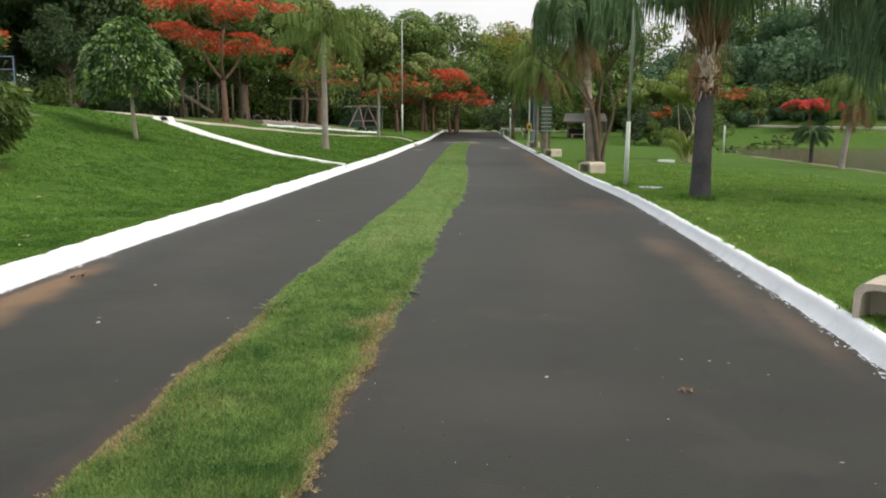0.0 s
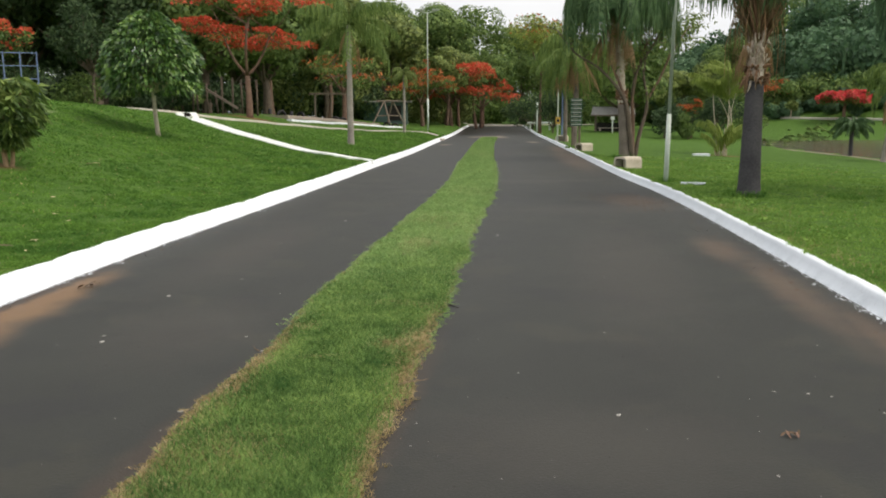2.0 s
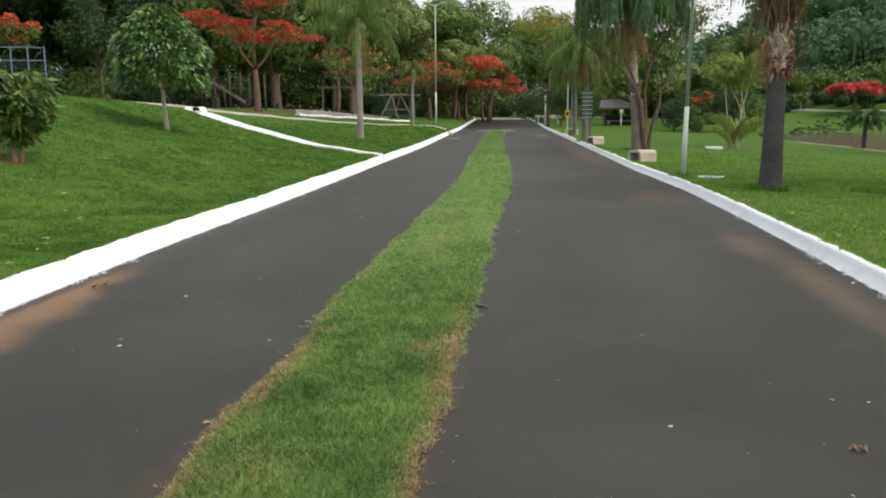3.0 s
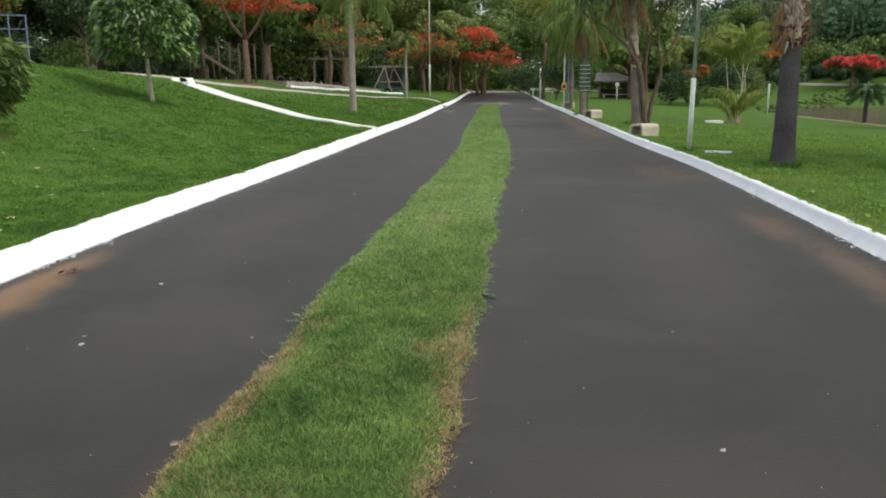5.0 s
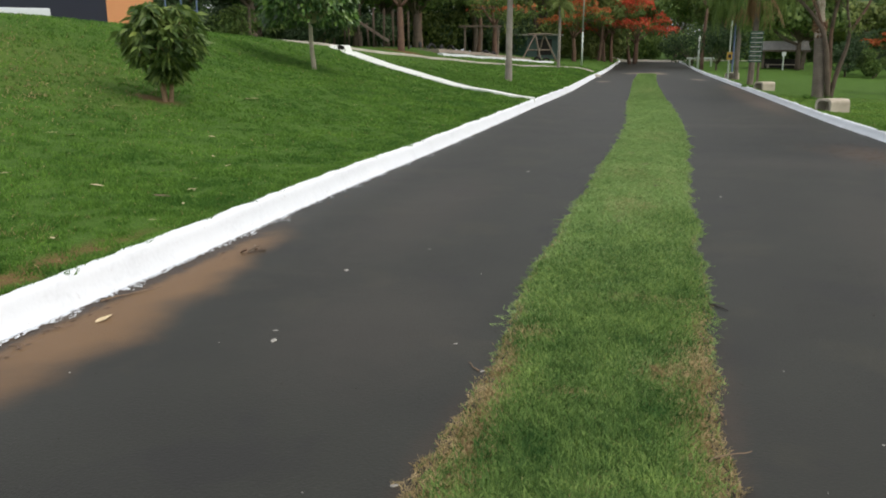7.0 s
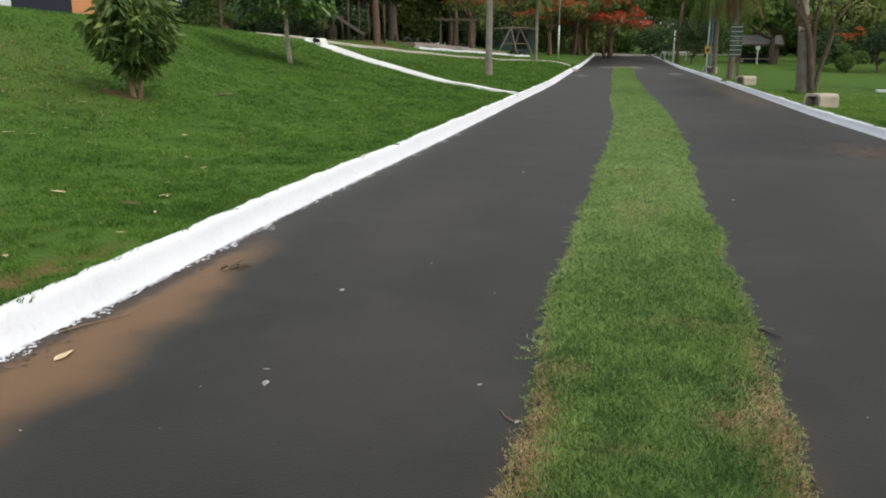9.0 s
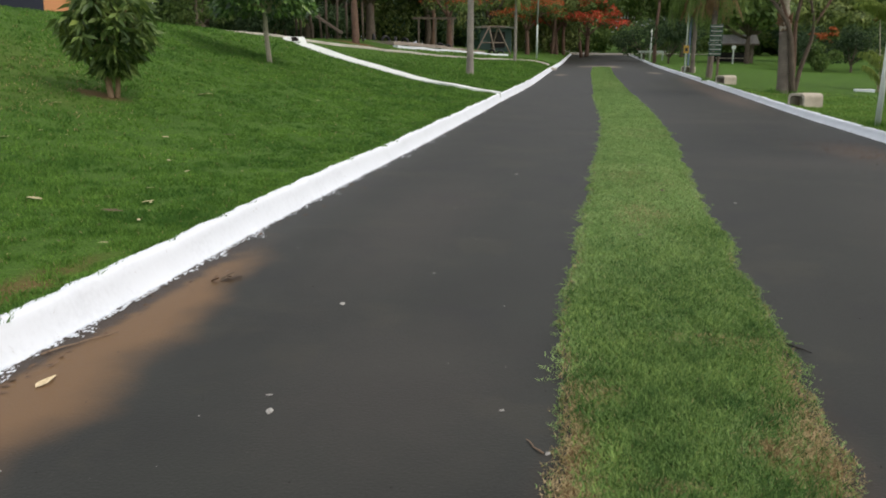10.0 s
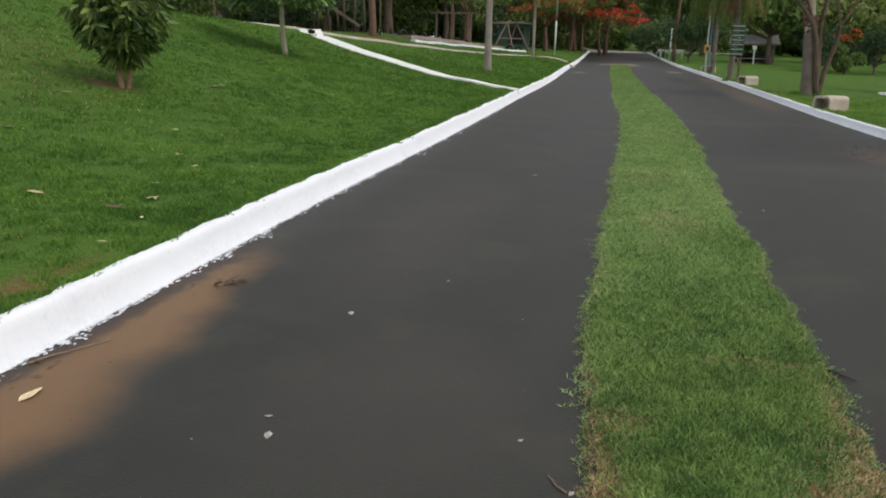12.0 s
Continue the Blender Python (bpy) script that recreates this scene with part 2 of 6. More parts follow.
leaf_mango = shader("leaf_mango", (0.180, 0.265, 0.062), (0.055, 0.115, 0.030), 2.0, 3, 0.5, 0, island=0.55, spec=0.4, through_light=0.25)
leaf_palm = foliage("leaf_palm", (0.115, 0.205, 0.080), (0.055, 0.115, 0.050))
leaf_palm_light = foliage("leaf_palm_light", (0.185, 0.275, 0.070), (0.105, 0.175, 0.048))
leaf_palm_blue = foliage("leaf_palm_blue", (0.16, 0.265, 0.135), (0.075, 0.15, 0.08))
leaf_cane = foliage("leaf_cane", (0.30, 0.38, 0.085), (0.17, 0.24, 0.055))
leaf_dead = foliage("leaf_dead", (0.46, 0.31, 0.165), (0.27, 0.165, 0.085))
# bluish and low in contrast: distance haze is put into this leaf colour
leaf_hill_haze = foliage("leaf_hill_haze", (0.105, 0.205, 0.095), (0.045, 0.10, 0.056), 0.25, 0.3)
blossom = foliage("blossom", (0.70, 0.150, 0.075), (0.50, 0.085, 0.040), 0.3, 0.3)
blossom_orange = foliage("blossom_orange", (0.55, 0.18, 0.06), (0.36, 0.11, 0.04), 0.3, 0.35)
blossom_pink = foliage("blossom_pink", (0.78, 0.13, 0.12), (0.58, 0.08, 0.075), 0.25, 0.35)
paint_white = shader("white_paint", (0.66, 0.73, 0.67), (0.54, 0.60, 0.55), 5, 40, 0.6, 0.1)
paint_grey_green = shader("grey_green_paint", (0.46, 0.52, 0.44), (0.34, 0.39, 0.33), 5, 40, 0.6, 0.1)
paint_green = shader("green_paint", (0.03, 0.10, 0.06), (0.02, 0.07, 0.045), 5, 40, 0.6, 0.1)
paint_yellow = shader("yellow_paint", (0.58, 0.37, 0.07), (0.46, 0.28, 0.05), 5, 40, 0.6, 0.1)
paint_blue = shader("blue_paint", (0.15, 0.215, 0.36), (0.12, 0.17, 0.28), 5, 40, 0.6, 0.1)
paint_black = shader("black_paint", (0.03, 0.03, 0.032), (0.02, 0.02, 0.022), 5, 40, 0.5, 0.1)
rubber = shader("rubber", (0.025, 0.025, 0.027), (0.018, 0.018, 0.02), 8, 60, 0.8, 0.2)
wood_grey = shader("grey_wood", (0.26, 0.21, 0.17), (0.16, 0.125, 0.10), 6, 40, 0.9, 0.5)
wall_navy = shader("navy_wall", (0.030, 0.034, 0.055), (0.026, 0.029, 0.047), 1, 40, 0.8, 0.1)
wall_teal = shader("teal_wall", (0.10, 0.17, 0.155), (0.075, 0.125, 0.115), 1, 40, 0.8, 0.1)
wall_orange = shader("orange_wall", (0.80, 0.36, 0.17), (0.74, 0.32, 0.15), 1, 40, 0.85, 0.1)
roof_grey = shader("grey_roof", (0.50, 0.49, 0.46), (0.32, 0.31, 0.29), 3, 20, 0.9, 0.4)
# near-black: shade inside hollows put into colour; also a twig and crumbs
dark_inside = shader("dark_hollows_and_bits", (0.05, 0.045, 0.042), (0.03, 0.028, 0.026), 3, 30, 0.9, 0.3)
dead_leaf = shader("dead_leaf", (0.21, 0.135, 0.09), (0.10, 0.065, 0.045), 20, 90, 0.9, 0.3, random_tint=0.35)
pale_leaf = shader("pale_leaf", (0.66, 0.57, 0.36), (0.46, 0.38, 0.22), 20, 90, 0.9, 0.3, random_tint=0.25)
twig_bark = shader("twig_bark", (0.30, 0.21, 0.14), (0.17, 0.115, 0.08), 20, 90, 0.9, 0.3)
litter_white = shader("litter_white", (0.50, 0.49, 0.46), (0.22, 0.21, 0.19), 20, 90, 0.8, 0.2)

water = bpy.data.materials.new("water")
water.use_nodes = True
_p = water.node_tree.nodes["Principled BSDF"]
_p.inputs["Base Color"].default_value = (0.082, 0.062, 0.044, 1)
_p.inputs["Roughness"].default_value = 0.16
_p.inputs["Specular IOR Level"].default_value = 0.5
_nz = water.node_tree.nodes.new("ShaderNodeTexNoise")
_nz.inputs["Scale"].default_value = 1.6
_bp = water.node_tree.nodes.new("ShaderNodeBump")
_bp.inputs["Strength"].default_value, _bp.inputs["Distance"].default_value = 0.35, 0.03
water.node_tree.links.new(_nz.outputs["Fac"], _bp.inputs["Height"])
water.node_tree.links.new(_bp.outputs["Normal"], _p.inputs["Normal"])


# ---- building blocks ----
class Geo:
    """Collects vertices and faces for one mesh."""

    def __init__(self):
        self.v, self.f, self.count = [], [], 0

    def add(self, verts, faces):
        verts = np.asarray(verts, float).reshape(-1, 3)
        self.v.append(verts)
        self.f.extend([tuple(int(i) + self.count for i in f) for f in faces])
        self.count += len(verts)
        return self

    def leaves(self, quads):
        """Many loose faces, an array (n, k, 3)."""
        n, k = quads.shape[:2]
        self.v.append(quads.reshape(-1, 3))
        self.f.extend((np.arange(n * k).reshape(n, k) + self.count).tolist())
        self.count += n * k
        return self

    def tube(self, path, radii, segs=8, squash=1.0):
        path = np.asarray(path, float)
        radii = np.broadcast_to(np.asarray(radii, float), (len(path),))
        way = np.gradient(path, axis=0)
        way /= np.linalg.norm(way, axis=1)[:, None] + 1e-9
        ref = np.array((1.0, 0.0, 0.0)) if abs(way[0][0]) < 0.8 else np.array((0.0, 1.0, 0.0))
        a = np.cross(way, ref)
        a /= np.linalg.norm(a, axis=1)[:, None] + 1e-9
        b = np.cross(way, a)
        ang = np.arange(segs) * 2 * np.pi / segs
        ring = path[:, None] + radii[:, None, None] * (np.cos(ang)[None, :, None] * a[:, None] + squash * np.sin(ang)[None, :, None] * b[:, None])
        m = len(path)
        faces = [(i * segs + j, i * segs + (j + 1) % segs, (i + 1) * segs + (j + 1) % segs, (i + 1) * segs + j) for i in range(m - 1) for j in range(segs)]
        faces += [tuple(range(segs))[::-1], tuple((m - 1) * segs + j for j in range(segs))]
        return self.add(ring.reshape(-1, 3), faces)

    def box(self, lo, hi, m=None, bevel=0.0):
        bm = bmesh.new()
        bmesh.ops.create_cube(bm, size=1)
        for v in bm.verts:
            v.co = Vector([lo[i] + (v.co[i] + 0.5) * (hi[i] - lo[i]) for i in range(3)])
        if bevel:
            bmesh.ops.bevel(bm, geom=bm.edges[:], offset=bevel, segments=2, affect="EDGES")
        if m is not None:
            bm.transform(m)
        bm.verts.index_update()
        self.add([v.co[:] for v in bm.verts], [[v.index for v in f.verts] for f in bm.faces])
        bm.free()
        return self

    def sheet(self, grid):
        """A grid of points (rows, columns, 3) as one skin."""
        r, c = grid.shape[:2]
        i, j = np.meshgrid(np.arange(r - 1), np.arange(c - 1), indexing="ij")
        k = (i * c + j).reshape(-1)
        self.v.append(grid.reshape(-1, 3))
        self.f.extend((np.stack([k, k + 1, k + c + 1, k + c], 1) + self.count).tolist())
        self.count += r * c
        return self

    def obj(self, name, material, parent=None, label="", smooth=False):
        me = bpy.data.meshes.new(name)
        me.from_pydata(np.concatenate(self.v).tolist() if self.v else [], [], self.f)
        me.materials.append(material)
        if smooth:
            me.polygons.foreach_set("use_smooth", [True] * len(me.polygons))
        me.update()
        ob = new(name, me)
        if parent is not None:
            ob.parent = parent
        return tagged(ob, label) if label else ob


def thing(name, place, label, category, group="", turn=0.0):
    e = new(name)
    e.empty_display_size = 0.1
    e.matrix_basis = pose(*place, 0, 0, turn)
    return tagged(e, label, category, group)


def spread(rng, n):
    d = rng.normal(size=(n, 3))
    return d / np.linalg.norm(d, axis=1)[:, None]


def leaf_quads(rng, at, out, size, droop=0.3, wide=0.45, loose=0.9):
    """Diamond leaves at points, turned outward and down."""
    n = len(at)
    d = out + loose * spread(rng, n) + np.array((0, 0, -droop))
    d /= np.linalg.norm(d, axis=1)[:, None] + 1e-9
    s = np.cross(d, spread(rng, n))
    s /= np.linalg.norm(s, axis=1)[:, None] + 1e-9
    ln = (size * rng.uniform(0.6, 1.3, n))[:, None]
    mid = at + 0.45 * ln * d
    tip = at + ln * d + np.array((0, 0, -0.15)) * ln
    return np.stack([at, mid + s * ln * wide * 0.5, tip, mid - s * ln * wide * 0.5], 1)


def clump(rng, centre, radii, n, size, droop=0.3, shell=0.35, wide=0.45, low=-1.0):
    d = spread(rng, n)
    if low > -1:
        d[:, 2] = np.where(d[:, 2] < low, -d[:, 2], d[:, 2])
    r = (1 - shell * rng.random(n) ** 1.5)[:, None]
    return leaf_quads(rng, np.asarray(centre) + d * r * np.asarray(radii), d, size, droop, wide)


def skin(rng, centre, radii, n, size, shell=0.3, rough=0.45, wide=0.7):
    """A clump whose leaves lie roughly along its surface, so that its top takes the light and its underside stays dark."""
    d = spread(rng, n)
    nrm = d + rough * spread(rng, n)
    nrm /= np.linalg.norm(nrm, axis=1)[:, None] + 1e-9
    a = np.cross(nrm, spread(rng, n))
    a /= np.linalg.norm(a, axis=1)[:, None] + 1e-9
    b = np.cross(nrm, a)
    at = np.asarray(centre) + d * (1 - shell * rng.random(n) ** 1.5)[:, None] * np.asarray(radii)
    ln = (size * rng.uniform(0.5, 1.2, n) * 0.5)[:, None]
    return np.stack([at - a * ln, at + b * ln * wide, at + a * ln, at - b * ln * wide], 1)


def limb(geo, rng, a, b, r0, r1, bend=0.15, segs=6, steps=6):
    a, b = np.asarray(a, float), np.asarray(b, float)
    s = np.linspace(0, 1, steps)[:, None]
    off = rng.normal(size=3) * bend * np.linalg.norm(b - a)
    path = a + (b - a) * s + off * np.sin(np.pi * s) * 0.5
    geo.tube(path, np.linspace(r0, r1, steps), segs)
    return path


def broad_tree(name, place, height, spread_r, label, leaf, wood, seed, trunk_h=None, r=0.2, clumps=14, n=420, size=0.25, flat=0.7, droop=0.3, group="", low=0.0, bloom=None, bloom_n=0):
    """A tree with a tapered trunk, limbs to every clump of leaves, and a crown with gaps."""
    rng = np.random.default_rng(seed)
    t = thing(name, place, label, "tree", group)
    trunk_h = trunk_h or height * 0.3
    wood_geo, crown, flowers = Geo(), Geo(), Geo()
    lean = rng.normal(size=2) * 0.04 * trunk_h
    top = np.array((lean[0], lean[1], trunk_h))
    limb(wood_geo, rng, (0, 0, -0.15), top, r * 1.25, r * 0.8, 0.05, 9, 8)
    cz = trunk_h + (height - trunk_h) * (0.5 + 0.1 * low)
    ch = (height - trunk_h) * 0.5
    for i in range(clumps):
        d = spread(rng, 1)[0]
        k = 0.25 + 0.6 * rng.random() ** 0.6
        c = np.array((d[0] * spread_r * k, d[1] * spread_r * k, cz + d[2] * ch * k))
        rad = spread_r * rng.uniform(0.30, 0.46)
        limb(wood_geo, rng, top * rng.uniform(0.75, 1.0), c, r * 0.45, r * 0.07, 0.2, 5, 6)
        crown.leaves(skin(rng, c, (rad, rad, rad * flat), n, size) if size >= 0.28 else clump(rng, c, (rad, rad, rad * flat), n, size, droop))
        if bloom_n:
            f = clump(rng, c + np.array((0, 0, rad * flat * 0.45)), (rad * 0.95, rad * 0.95, rad * flat * 0.55), bloom_n, size * 1.1, -0.2, low=-0.1, wide=0.8)
            flowers.leaves(f)
    wood_geo.obj("trunk", wood, t, smooth=True)
    crown.obj("crown", leaf, t)
    if bloom_n:
        flowers.obj("blossom", bloom, t, "red flower clusters")
    return t


def flame_tree(place, height, reach, label, seed, trunk_h=2.0, r=0.22, layers=10, n=420, size=0.16, red=blossom, bare=0.5, group="", thick=0.35, leaf=None, tuft=(0.24, 0.40)):
    """A flame tree: a forked trunk and spreading limbs that carry flat layers of feathery leaves and red flowers."""
    rng = np.random.default_rng(seed)
    t = thing("flame_tree", place, label, "tree", group)
    wood_geo, crown, flowers = Geo(), Geo(), Geo()
    fork = np.array((rng.normal() * 0.1, rng.normal() * 0.1, trunk_h))
    limb(wood_geo, rng, (0, 0, -0.15), fork, r * 1.3, r * 0.85, 0.04, 9, 7)
    mains = []
    for i in range(4):
        a = 2 * np.pi * (i + rng.uniform(-0.2, 0.2)) / 4
        b = fork + np.array((np.cos(a) * reach * 0.4, np.sin(a) * reach * 0.4, (height - trunk_h) * rng.uniform(0.35, 0.6)))
        mains.append(limb(wood_geo, rng, fork, b, r * 0.6, r * 0.28, 0.15, 7, 7)[-1])
    for i in range(layers):
        a = 2 * np.pi * (i * 0.382 + rng.uniform(-0.1, 0.1))
        k = rng.uniform(0.25, 1.0)
        c = np.array((np.cos(a) * reach * k, np.sin(a) * reach * k, trunk_h + (height - trunk_h) * (rng.uniform(0.3, 1.0) * (1.05 - 0.4 * k))))
        m = min(mains, key=lambda q: np.linalg.norm(q[:2] - c[:2]))
        limb(wood_geo, rng, m, c, r * 0.25, r * 0.05, 0.12, 5, 6)
        rad = reach * rng.uniform(*tuft)
        for _ in range(7):
            e = c + np.array((rng.uniform(-1, 1) * rad, rng.uniform(-1, 1) * rad, rng.normal() * rad * 0.13))
            limb(wood_geo, rng, c - np.array((0, 0, 0.1)), e, r * 0.06, r * 0.03, 0.2, 4, 4)
            s = rad * rng.uniform(0.35, 0.6)
            crown.leaves(clump(rng, e - np.array((0, 0, 0.1)), (s, s, s * thick), int(n * 0.08), size, 0.1, wide=0.35))
            flowers.leaves(clump(rng, e + np.array((0, 0, 0.08)), (s, s, s * thick), int(n * 0.2 * bare), size * 0.9, -0.1, low=-0.4, wide=0.9))
    wood_geo.obj("trunk", bark_red, t, smooth=True)
    crown.obj("crown", leaf or leaf_mid, t)
    if flowers.count:
        flowers.obj("blossom", red, t, "red flower clusters")
    return t


FRONDS = {}


def frond_mesh(length, rise, bend, leaflet, seed, wide=0.026, pairs=60):
    """One feather leaf of a palm: a midrib that leaves the crown at an angle and bends down, with leaflets that hang from both sides."""
    key = (length, rise, bend, leaflet, seed, wide)
    if key in FRONDS:
        return FRONDS[key]
    rng = np.random.default_rng(seed)
    g = Geo()
    m = 14
    s = np.linspace(0, 1, m)
    ang = np.radians(rise - bend * s**1.15)
    step = length / (m - 1)
    px = np.concatenate([[0], np.cumsum(np.cos(ang[:-1]) * step)])
    pz = np.concatenate([[0], np.cumsum(np.sin(ang[:-1]) * step)])
    path = np.stack([px, 0.05 * length * rng.normal() * s**2, pz], 1)
    g.tube(path, np.linspace(0.04, 0.007, m), 4)
    u = np.repeat(np.linspace(0.14, 1.0, pairs), 2)
    side = np.tile((1.0, -1.0), pairs)
    u = np.clip(u + rng.normal(size=len(u)) * 0.006, 0, 1)
    root = np.stack([np.interp(u, s, path[:, k]) for k in range(3)], 1)
    al = np.interp(u, s, ang)
    fwd = np.stack([np.cos(al), 0 * al, np.sin(al)], 1)
    ln = leaflet * (0.5 + 0.6 * np.sin(np.pi * np.clip(u, 0.08, 0.9))) * rng.uniform(0.7, 1.2, len(u))
    out = fwd * 0.5 + np.stack([0 * u, side * rng.uniform(0.35, 0.8, len(u)), rng.uniform(-0.1, 0.45, len(u))], 1)
    out /= np.linalg.norm(out, axis=1)[:, None]
    down = np.array((0, 0, -1.0))
    ww = (wide * rng.uniform(0.6, 1.2, len(u)))[:, None] * np.stack([fwd[:, 0], 0.4 * rng.normal(size=len(u)), fwd[:, 2]], 1) * 0.5
    k = ln[:, None]
    p1 = root + out * k * 0.21 + down * k * 0.06
    p2 = p1 + out * k * 0.09 + down * k * 0.40
    p3 = p2 + out * k * 0.02 + down * k * 0.34
    g.leaves(np.stack([root - ww * 0.6, root + ww * 0.6, p1 + ww, p1 - ww], 1))
    g.leaves(np.stack([p1 - ww, p1 + ww, p2 + ww * 0.8, p2 - ww * 0.8], 1))
    g.leaves(np.stack([p2 - ww * 0.8, p2 + ww * 0.8, p3 + ww * 0.15, p3 - ww * 0.15], 1))
    ob = g.obj("frond", leaf_palm)
    me = ob.data
    bpy.data.objects.remove(ob)
    FRONDS[key] = me
    return me


def palm(place, trunk_h, r0, r1, label, seed, lean=(0, 0), fronds=18, length=2.6, sag=0.9, leaflet=0.75, dead=0, dark_to=0.0, trunk_mat=None, group="palms", leaf=None, low=-30, name="palm_tree", dead_len=0.62, spathes=0, rises=(72, 52, 32, 12, -12), stalks=0, wide=0.026, strands=0, crown_up=0.0):
    """A feather palm: ringed trunk, pale neck of old leaf bases, drooping fronds and a skirt of dead ones."""
    rng = np.random.default_rng(seed)
    t = thing(name, place, label, "palm tree", group)
    steps = 40
    s = np.linspace(0, 1, steps)
    path = np.stack([lean[0] * s**1.3, lean[1] * s**1.3, -0.15 + (trunk_h + 0.15) * s], 1)
    rad = r0 + (r1 - r0) * s + 0.25 * r0 * np.exp(-s * 14) + 0.0025 * np.sin(np.arange(steps) * 2.3) * r0 / 0.2
    cut = int(steps * dark_to) if dark_to else steps - 1
    g = Geo()
    g.tube(path[:cut + 1], rad[:cut + 1], 14)
    g.obj("trunk", trunk_mat or palm_grey, t, smooth=True)
    if dark_to:
        g = Geo()
        g.tube(path[cut:], np.linspace(rad[cut] * 0.93, r1, steps - cut) * (1 + 0.1 * np.sin(np.arange(steps - cut) * 1.9)), 12)
        for i in range(60):  # torn leaf bases round the neck
            a, h = rng.uniform(0, 2 * np.pi), rng.uniform(dark_to, 0.98)
            c = np.array([np.interp(h, s, path[:, k]) for k in range(3)])
            o = np.array((np.cos(a), np.sin(a), 0))
            e = c + o * (r1 * rng.uniform(1.1, 2.0)) + np.array((0, 0, rng.uniform(-0.32, 0.4)))
            g.tube([c + o * r1 * 0.8, (c + e) / 2 + o * 0.05, e], np.array([0.05, 0.035, 0.01]) * rng.uniform(0.4, 1.1), 4)
        g.obj("neck", palm_pale, t, "pale fibrous leaf bases", smooth=True)
        if stalks:  # a ragged collar of brown fibre where the dark trunk ends
            g = Geo()
            for i in range(70):
                a, h = rng.uniform(0, 2 * np.pi), dark_to + rng.uniform(-0.01, 0.1)
                c = np.array([np.interp(h, s, path[:, k]) for k in range(3)])
                o = np.array((np.cos(a), np.sin(a), 0))
                e = c + o * r0 * rng.uniform(1.05, 1.6) + np.array((0, 0, rng.uniform(-0.42, 0.05) if i % 9 == 0 else rng.uniform(-0.1, 0.12)))
                g.tube([c + o * r0 * 0.75, c + o * r0 * 1.12 + np.array((0, 0, 0.03)), e], np.array([0.03, 0.026, 0.008]) * rng.uniform(0.5, 1.2), 4)
            g.obj("fibre_collar", fibre, t, "ragged brown fibre collar", smooth=True)
    top = Vector(path[-1].tolist())
    for i in range(stalks):  # thick leaf stalks that rise out of the neck and spread
        a = i * 2.4 + rng.uniform(-0.2, 0.2)
        o = np.array((math.cos(a), math.sin(a), 0))
        c = np.array(path[-1]) - np.array((0, 0, 0.35 * rng.random()))
        k = rng.uniform(0.25, 0.75)
        Geo().tube([c + o * r1 * 0.6, c + o * (r1 + 0.12 * k) + np.array((0, 0, 0.4)), c + o * (r1 + 0.55 * k) + np.array((0, 0, 0.95))], [0.055, 0.04, 0.018], 5, 0.6).obj("leaf_stalk", petiole if i % 3 else fibre, t, smooth=True)
    if strands:  # a broom of brown leaf sheaths that widens upward, and long dry strands that hang beside the neck
        broom, pale_broom, hang = Geo(), Geo(), Geo()
        for i in range(strands):
            a, k = rng.uniform(0, 2 * np.pi), rng.random()
            o = np.array((math.cos(a), math.sin(a), 0))
            c = np.array(path[-1]) + o * r1 * 0.7 - np.array((0, 0, 0.45 * rng.random()))
            up = rng.uniform(0.5, 1.15)
            e = c + o * (0.10 + 0.30 * k) + np.array((0, 0, up))
            (pale_broom if i % 4 == 1 else broom).tube([c, c * 0.5 + e * 0.5 - o * 0.05, e], np.array([0.03, 0.034, 0.016]) * rng.uniform(0.6, 1.3), 4, 0.45)
            if i % 3 == 0:
                f = c + o * (0.12 + 0.22 * k) + np.array((0, 0, up * 0.55))
                drop = rng.uniform(0.45, 1.5) * (0.6 + 0.4 * k)
                g_ = f + o * rng.uniform(0.02, 0.14) - np.array((0, 0, drop))
                hang.tube([c, f, f * 0.6 + g_ * 0.4 + o * 0.07, g_], np.array([0.012, 0.012, 0.010, 0.004]) * rng.uniform(0.6, 1.3), 4, 0.5)
        broom.obj("sheath_broom", fibre, t, "brown fibrous leaf sheaths", smooth=True)
        pale_broom.obj("stalk_fan", petiole, t, "olive leaf stalks among the sheaths", smooth=True)
        hang.obj("fibre_skirt", leaf_dead, t, "long dry hanging strands", smooth=True)
    for i in range(spathes):
        a = i * 2.2 + 0.5
        o = np.array((math.cos(a), math.sin(a), 0))
        c = np.array(path[-1]) - np.array((0, 0, 0.25))
        Geo().tube([c + o * r1, c + o * (r1 + 0.3) - np.array((0, 0, 0.15)), c + o * (r1 + 0.42) - np.array((0, 0, 0.6)), c + o * (r1 + 0.36) - np.array((0, 0, 1.1))], [0.03, 0.10, 0.13, 0.02], 7, 0.5).obj("old_spathe", leaf_dead, t, "tan dry flower sheath", smooth=True)
    for i in range(fronds):
        f = (i + 0.5) / fronds
        rise = rises[min(4, int((1 - f) * 5))]
        if rise < low:
            rise = low
        ob = new("frond", frond_mesh(length, rise, 40 + 55 * sag + rise * 0.5, leaflet, seed * 7 + i % 2, wide))
        ob.parent = t
        ob.matrix_basis = Matrix.Translation(top + Vector((0, 0, crown_up))) @ pose(0, 0, 0, rng.uniform(-6, 6), rng.uniform(-6, 6), i * 137.5 + rng.uniform(-12, 12)) @ Matrix.Scale(rng.uniform(0.88, 1.1), 4)
        ob.material_slots[0].link = "OBJECT"
        ob.material_slots[0].material = leaf or leaf_palm
    for i in range(dead):
        ob = new("dead_frond", frond_mesh(length * dead_len, -50, 36, leaflet * 0.55, seed * 7))
        ob.parent = t
